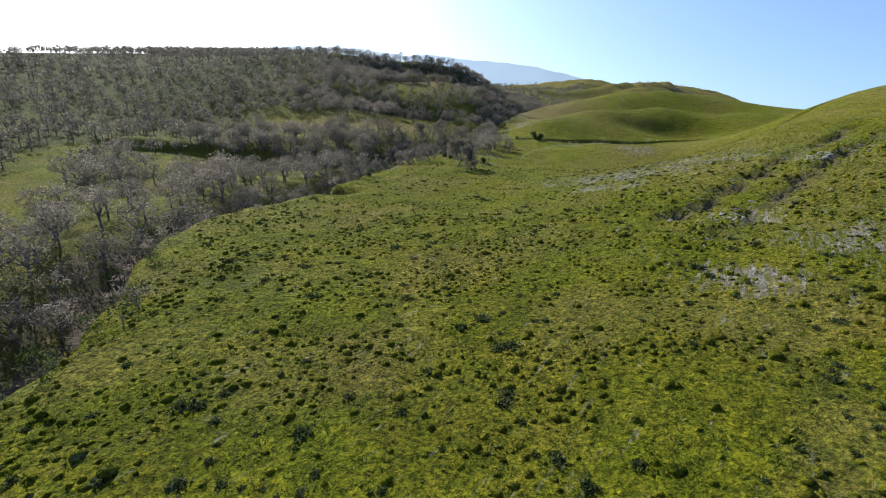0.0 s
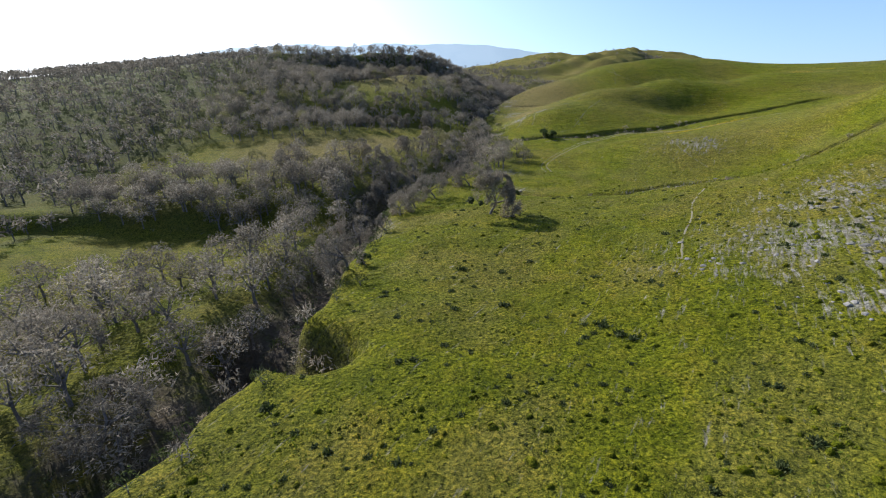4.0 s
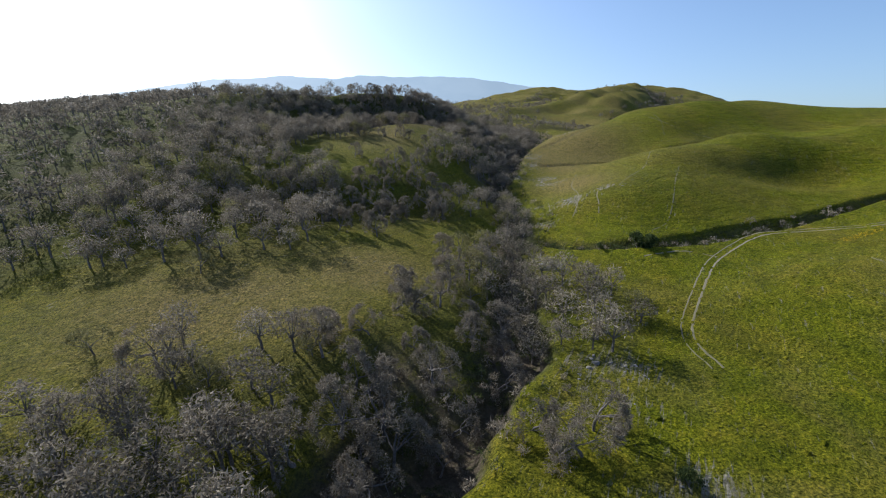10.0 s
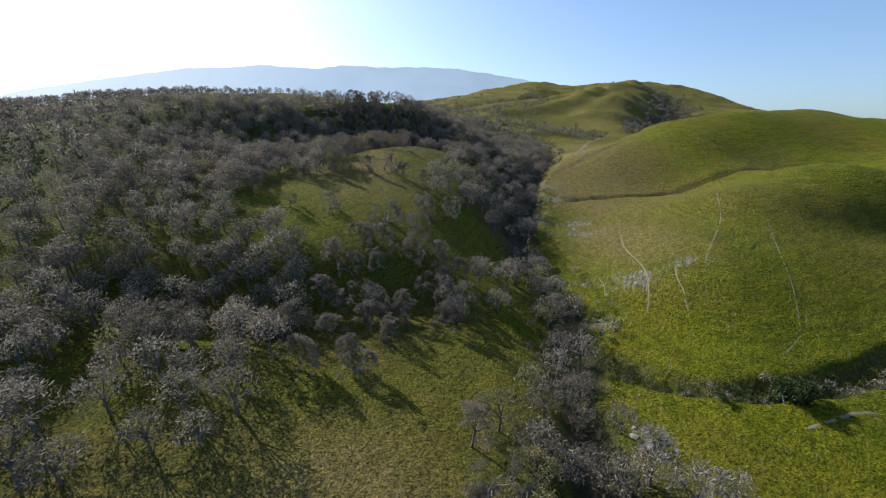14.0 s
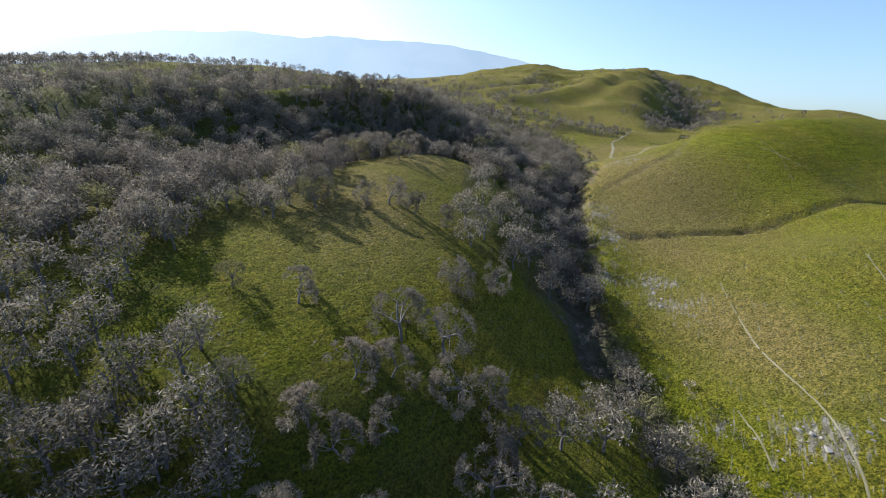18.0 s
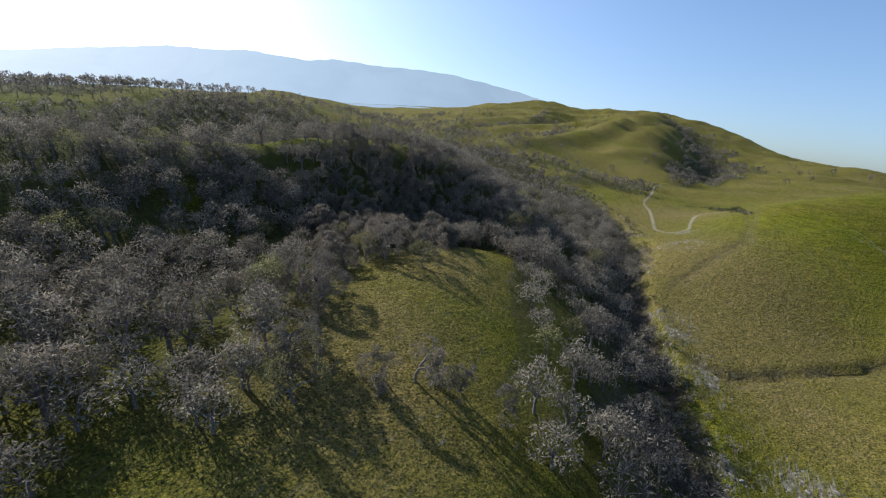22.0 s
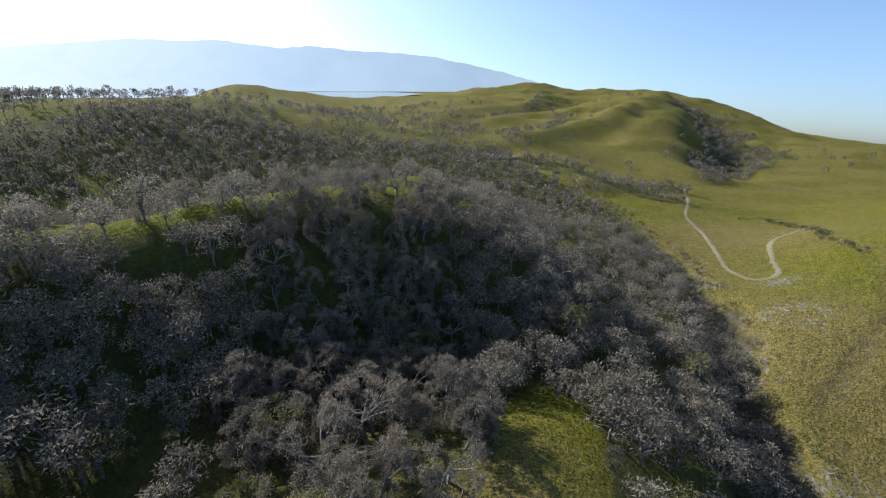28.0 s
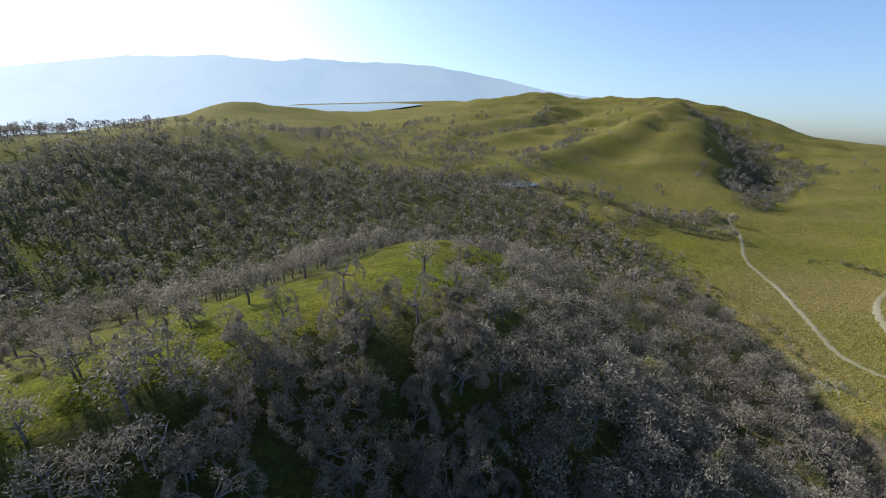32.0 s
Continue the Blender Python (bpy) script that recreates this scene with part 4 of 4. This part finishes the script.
flat("pond", [(132 + 22 * math.cos(a / 12 * 6.283) * (1 + 0.2 * math.sin(a * 2)) + 18, 972 + 16 * math.sin(a / 12 * 6.283)) for a in range(12)], 33.8, "small farm pond reflecting the sky")
flat("lake", [(-420, 2080), (-60, 1990), (60, 2120), (240, 2500), (420, 2900), (300, 3300), (-500, 3300)], 50.0, "distant lake below the hazy mountains")


# ---- tracks and trails ----
def curve(points, step=1.5):
    """A smooth line through the points."""
    p = [np.array(q, float) for q in points]
    p = [2 * p[0] - p[1]] + p + [2 * p[-1] - p[-2]]
    out = []
    for a, b, c, d in zip(p[:-3], p[1:-2], p[2:-1], p[3:]):
        n = max(2, int(np.linalg.norm(c - b) / step))
        for i in range(n):
            t = i / n
            out.append(0.5 * ((2 * b) + (c - a) * t + (2 * a - 5 * b + 4 * c - d) * t * t + (3 * b - a - 3 * c + d) * t ** 3))
    return np.array(out + [p[-2]])


def ribbon(name, points, width, lift, label, shift=0.0, seed=0, gaps=0.0, material_=None):
    c = curve(points)
    d = np.gradient(c, axis=0)
    n = np.stack([d[:, 1], -d[:, 0]], 1) / np.linalg.norm(d, axis=1)[:, None]
    r = np.random.RandomState(seed)
    w = width * (0.75 + 0.5 * r.uniform(0, 1, len(c)))
    c = c + n * (shift + r.normal(0, width * 0.12, len(c)))[:, None]
    v, f = [], []
    for k in (-0.5, 0.0, 0.5):
        q = c + n * (w * k)[:, None]
        v.append(np.stack([q[:, 0], q[:, 1], height(q[:, 0], q[:, 1]) + lift - (0 if k == 0 else lift * 1.3)], 1))
    m = len(c)
    for i in range(m - 1):
        if r.uniform() < gaps:
            continue
        f += [(i, m + i, m + i + 1, i + 1), (m + i, 2 * m + i, 2 * m + i + 1, m + i + 1)]
    return tagged(new(name, mesh_from(name, np.concatenate(v), f, [material_ or DIRT])), label, "track", kind="structure")


TRACK = [(40, 248), (52, 268), (54, 298), (56, 312), (69, 328), (98, 356), (130, 373), (160, 374), (200, 364), (250, 362)]
for shift in (-1.35, 1.35):
    ribbon("farm_track", TRACK[2:], 0.8 if shift > 0 else 0.5, 0.08, "pale wheel rut of a farm track through grass", shift, 3, 0.05)
LOOP = [(330, 900), (305, 880), (268, 833), (236, 797), (212, 755), (190, 720), (174, 694), (171, 677), (184, 678), (203, 698), (222, 716), (245, 728), (275, 738)]
ribbon("gravel_road", LOOP, 2.9, 0.45, "pale gravel road looping over the grassy slope", 0, 4)
TRAILS = ([(104, 496), (94, 478), (86, 461), (79, 437), (73, 423), (66, 412)], [(148, 485), (134, 465), (124, 453), (104, 433), (94, 423)], [(89, 432), (82, 421), (80, 415), (76, 406)], [(66, 447), (63, 435), (60, 428)], [(229, 616), (228, 606), (226, 597), (216, 576)], [(146, 452), (128, 428), (112, 405), (100, 390), (90, 384)],
          [(135, 334), (125, 315), (119, 295), (117, 269)], [(88, 228), (70, 208), (59, 192), (48, 178), (40, 166)], [(222, 612), (231, 592), (246, 578), (258, 570)], [(82, 70), (90, 78), (100, 84)])
for i, line in enumerate(TRAILS):
    ribbon("cattle_trail", line, 0.55, 0.1, "narrow pale cattle trail worn into the slope", 0, 20 + i, 0.15)
ribbon("valley_track", [(70, 360), (90, 362), (98, 356)], 0.9, 0.12, "worn turning of the farm track", 0, 40, 0.2)


# ---- stones, weeds and tufts ----
def lumps(name, label, category, places, mat, seed, rough=0.35, flat_=0.6):
    """Many small stones or clods in one mesh."""
    r = np.random.RandomState(seed)
    t = (1 + 5 ** 0.5) / 2
    ico = np.array([(-1, t, 0), (1, t, 0), (-1, -t, 0), (1, -t, 0), (0, -1, t), (0, 1, t), (0, -1, -t), (0, 1, -t), (t, 0, -1), (t, 0, 1), (-t, 0, -1), (-t, 0, 1)]) / 1.9
    tri = [(0, 11, 5), (0, 5, 1), (0, 1, 7), (0, 7, 10), (0, 10, 11), (1, 5, 9), (5, 11, 4), (11, 10, 2), (10, 7, 6), (7, 1, 8), (3, 9, 4), (3, 4, 2), (3, 2, 6), (3, 6, 8), (3, 8, 9), (4, 9, 5), (2, 4, 11), (6, 2, 10), (8, 6, 7), (9, 8, 1)]
    v, f = [], []
    for x, y, z, s in places:
        o = 12 * (len(f) // 20)
        a = r.uniform(0, 6.28)
        q = ico * (1 + r.uniform(-rough, rough, (12, 1))) * s * np.array([r.uniform(0.7, 1.4), 1.0, flat_])
        v.append(np.stack([q[:, 0] * math.cos(a) - q[:, 1] * math.sin(a) + x, q[:, 0] * math.sin(a) + q[:, 1] * math.cos(a) + y, q[:, 2] + z], 1))
        f += [(i + o, j + o, k + o) for i, j, k in tri]
    return tagged(new(name, mesh_from(name, np.concatenate(v), f, [mat], False)), label, category, kind="stuff")


rng = np.random.RandomState(77)
px, py = scatter(20, 190, 70, 690, 1.3, rng, lambda x, y: np.maximum(bare_ground(x, y) - 0.35, 0) * 0.42)
lumps("scattered_rocks", "pale rocks breaking through thin turf", "rocks", [(x, y, z, abs(rng.normal(0, 0.28)) + 0.12) for x, y, z in zip(px, py, height(px, py))], ROCK, 5)


def tufts(name, label, places, mat, seed, blades, spread_, leaf=1.0):
    """Clumps of leaves in one mesh."""
    r = np.random.RandomState(seed)
    n = len(places)
    p = np.repeat(np.array(places), blades, axis=0)
    m = len(p)
    a, tilt = r.uniform(0, 6.283, m), r.uniform(0.1, 1.35, m)
    d = np.stack([np.cos(a) * np.sin(tilt), np.sin(a) * np.sin(tilt), np.cos(tilt)], 1)
    s = np.stack([-np.sin(a), np.cos(a), np.zeros(m)], 1)
    size = p[:, 3:4]
    b = p[:, :3] + np.stack([r.normal(0, 1, m), r.normal(0, 1, m), np.zeros(m)], 1) * size * spread_
    length = size * r.uniform(0.5, 1.2, (m, 1)) * leaf
    w = length * (0.26 if leaf == 1.0 else 0.4)
    v = np.stack([b - s * w, b + s * w, b + d * length], 1).reshape(-1, 3)
    f = np.arange(m * 3).reshape(-1, 3)
    return tagged(new(name, mesh_from(name, v, f.tolist(), [mat], False)), label, "plants", kind="stuff")


tx, ty = scatter(-50, 90, 24, 260, 2.0, rng, lambda x, y: np.where(x > np.interp(y, [26, 104, 123, 182, 235], [-34, -52, -44, -24, -8]), (0.06 + 0.24 * smooth(-0.3, 0.8, waves(x, y, 26, 61))) * smooth(330, 60, y), 0))
tufts("weed_clumps", "dark broad-leaved weed clumps dotting the pasture", [(x, y, z, abs(rng.normal(0, 0.26)) + 0.22) for x, y, z in zip(tx, ty, height(tx, ty))], HERB, 6, 80, 0.52, 0.75)
ux, uy = scatter(-60, 150, 22, 330, 0.95, rng, lambda x, y: np.where(x > np.interp(y, [22, 104, 123, 182, 235, 300], [-36, -54, -46, -26, -10, 20]), (0.2 + 0.6 * smooth(-0.6, 0.5, waves(x, y, 13, 62))) * smooth(420, 80, y), 0))
tufts("grass_tufts", "uneven tufts of spring grass", [(x, y, z - 0.03, abs(rng.normal(0, 0.14)) + 0.2) for x, y, z in zip(ux, uy, height(ux, uy))], TURF, 7, 8, 0.85)

qx, qy = scatter(-60, 150, 20, 330, 1.35, rng, lambda x, y: np.where(x > np.interp(y, [22, 104, 123, 182, 235, 300], [-36, -54, -46, -26, -10, 20]), (0.12 + 0.75 * smooth(-0.5, 0.7, waves(x, y, 19, 63))) * (0.15 * smooth(380, 90, y) + 0.85 * smooth(150, 85, y)), 0))
hummocks = lumps("turf_hummocks", "small grassy hummocks of grazed pasture", "grass", [(x, y, z - 0.06, abs(rng.normal(0, 0.2)) + 0.24) for x, y, z in zip(qx, qy, height(qx, qy))], GRASS, 8, 0.4, 0.95)
hummocks.data.polygons.foreach_set("use_smooth", [True] * len(hummocks.data.polygons))

fx, fy = scatter(150, 215, 352, 376, 0.9, rng, lambda x, y: np.where(np.abs(y - (356 + 0.3 * (x - 150))) < 2.2, 0.5, 0.0))
kx2, ky2 = scatter(380, 430, 520, 560, 1.6, rng, lambda x, y: 0.5 * smooth(0.0, 0.6, waves(x, y, 25, 64)))
fx, fy = np.append(fx, kx2), np.append(fy, ky2)
tufts("wildflower_patch", "yellow wildflowers in patches on the hillside", [(x, y, z, 0.35) for x, y, z in zip(fx, fy, height(fx, fy))], FLOWER, 9, 10, 0.9)

# scrub along the creek and in the gullies
sx, sy = scatter(-110, 200, 30, 840, 4.2, rng, lambda x, y: np.where(along(x, y, CREEK)[0] < 15, 0.6, 0.0) + np.where(along(x, y, GULLY["bush"])[0] < 4.0, 0.75, 0.0) * smooth(45, 55, x) + np.where(along(x, y, GULLY["start"])[0] < 2.5, 0.15, 0.0))
scrub_ = [far_shape(rng, t, w, 100, 0.75, 6, 0.13) for t, w in ((3.0, 4.2), (2.2, 3.4), (4.2, 4.6))]
half = rng.uniform(0, 1, len(sx)) < 0.45
# denser thickets in the bush gully and along the hedge-like drain beyond the road
DRAIN = [(270, 785), (288, 787), (283, 762), (262, 722), (240, 703), (216, 668)]
hx, hy = scatter(40, 300, 360, 800, 2.1, rng, lambda x, y: np.where((along(x, y, GULLY["bush"])[0] < 3.4) & (x > 46), 0.85 * smooth(150, 70, x), 0.0) + np.where(along(x, y, DRAIN)[0] < 2.6, 0.5, 0.0))
sx, sy, half = np.append(sx, hx), np.append(sy, hy), np.append(half, rng.uniform(0, 1, len(hx)) < 0.12)
stand("creek_scrub", "tangled leafless scrub lining the creek", [(x, y, z - 0.3, rng.uniform(0.6, 1.25)) for x, y, z in zip(sx[half], sy[half], height(sx[half], sy[half]))], scrub_, [BARK, TWIG], 33, "shrubs")
stand("green_scrub", "low green scrub filling the gullies and creek banks", [(x, y, z - 0.3, rng.uniform(0.5, 1.0)) for x, y, z in zip(sx[~half], sy[~half], height(sx[~half], sy[~half]))], scrub_, [BARK, HERB], 34, "shrubs")


# ---- broken rock along the scarps of the first hill ----
def boulder(seed):
    r = np.random.RandomState(seed)
    bm = bmesh.new()
    bmesh.ops.create_icosphere(bm, subdivisions=2, radius=1.0)
    for v in bm.verts:
        n = noise.noise(v.co * 1.3 + Vector((seed * 3.1, 0, 0)))
        v.co = v.co * (1 + 0.45 * n)
        v.co.x *= 1.5
        v.co.z = max(v.co.z * 0.75, -0.5)
    me = bpy.data.meshes.new("boulder")
    bmesh.ops.scale(bm, vec=(SURVEY,) * 3, verts=bm.verts)
    bm.to_mesh(me)
    bm.free()
    me.materials.append(ROCK)
    return me


BOULDERS = [boulder(k) for k in range(4)]
for line, count in ((GULLY["rock1"], 46), (GULLY["rock2"], 38), (GULLY["start"][1:6], 30), ([(78, 424), (88, 430), (97, 422), (94, 436)], 14), ([(80, 545), (88, 562), (97, 578), (112, 640)], 18)):
    c = curve(line, 0.5)
    for k in range(count):
        x, y = c[rng.randint(len(c))] + rng.normal(0, 1.7, 2)
        s = (abs(rng.normal(0, 0.22)) + 0.22) * (0.8 if y < 165 else 1.0)
        ob = new("rock", BOULDERS[rng.randint(4)])
        ob.matrix_basis = Matrix.Translation((x * SURVEY, y * SURVEY, (level(x, y) - 0.12 * s) * SURVEY)) @ Euler((rng.normal(0, 0.2), rng.normal(0, 0.2), rng.uniform(0, 6.28))).to_matrix().to_4x4() @ Matrix.Diagonal((s, s * rng.uniform(0.6, 1.0), s * rng.uniform(0.6, 1.0), 1))
        tagged(ob, "pale weathered rock on an eroded grassy scarp", "rock", "rocks of the eroded scarps")

# clumps of mistletoe in the lone oak
for k, (x, y, z, r_) in enumerate(((-7.0, -1.0, 6.0, 1.9), (-5.2, -3.6, 5.4, 1.3), (3.6, -4.4, 9.0, 1.2), (6.4, -1.0, 6.2, 1.3), (0.5, -4.0, 11.2, 1.2))):
    bm = bmesh.new()
    bmesh.ops.create_icosphere(bm, subdivisions=3, radius=r_ * 0.55)
    for v in bm.verts:
        v.co = (v.co * (0.95 + 0.5 * noise.noise(v.co * 2.2 + Vector((k * 5.0, 0, 0))) + rng.uniform(-0.22, 0.22)) + Vector((x, y, z))) * SURVEY
    me = bpy.data.meshes.new("mistletoe")
    bm.to_mesh(me)
    bm.free()
    me.materials.append(MISTLETOE)
    clump = new("mistletoe", me)
    clump.parent = lone
    tagged(clump, "dark mistletoe clump")

# bleached dead oaks standing on the knoll
SNAG = bark_material("bleached_wood", (0.34, 0.32, 0.29), (0.62, 0.6, 0.56))
for x, y, tall, seed in ((-42.5, 648, 5.5, 3), (25, 649, 5.0, 8), (-22, 663, 5.0, 12)):
    r_ = np.random.RandomState(seed)
    z = level(x, y)
    lean = Vector((r_.normal(0, 0.25), r_.normal(0, 0.25), 1)).normalized()
    foot = Vector((x, y, z - 0.4))
    top = foot + lean * tall
    snag = tagged(new("dead_oak"), "bleached dead oak with broken bare limbs", "tree", "dead oaks")
    trunk = new("trunk", mesh_from("trunk", *tube([foot, foot + lean * tall * 0.45 + Vector((0.15, 0, 0)), top], [0.2, 0.14, 0.04], 6), [SNAG]))
    trunk.parent = snag
    for k in range(4):
        at = foot + lean * tall * (0.4 + 0.14 * k)
        way = Vector((math.cos(k * 2.3 + seed), math.sin(k * 2.3 + seed), r_.uniform(0.3, 0.9))).normalized()
        reach = tall * r_.uniform(0.2, 0.38)
        limb_ = new("limb", mesh_from("limb", *tube([at, at + way * reach * 0.5 + Vector((0, 0, 0.2)), at + way * reach], [0.1, 0.06, 0.02], 4), [SNAG]))
        limb_.parent = snag
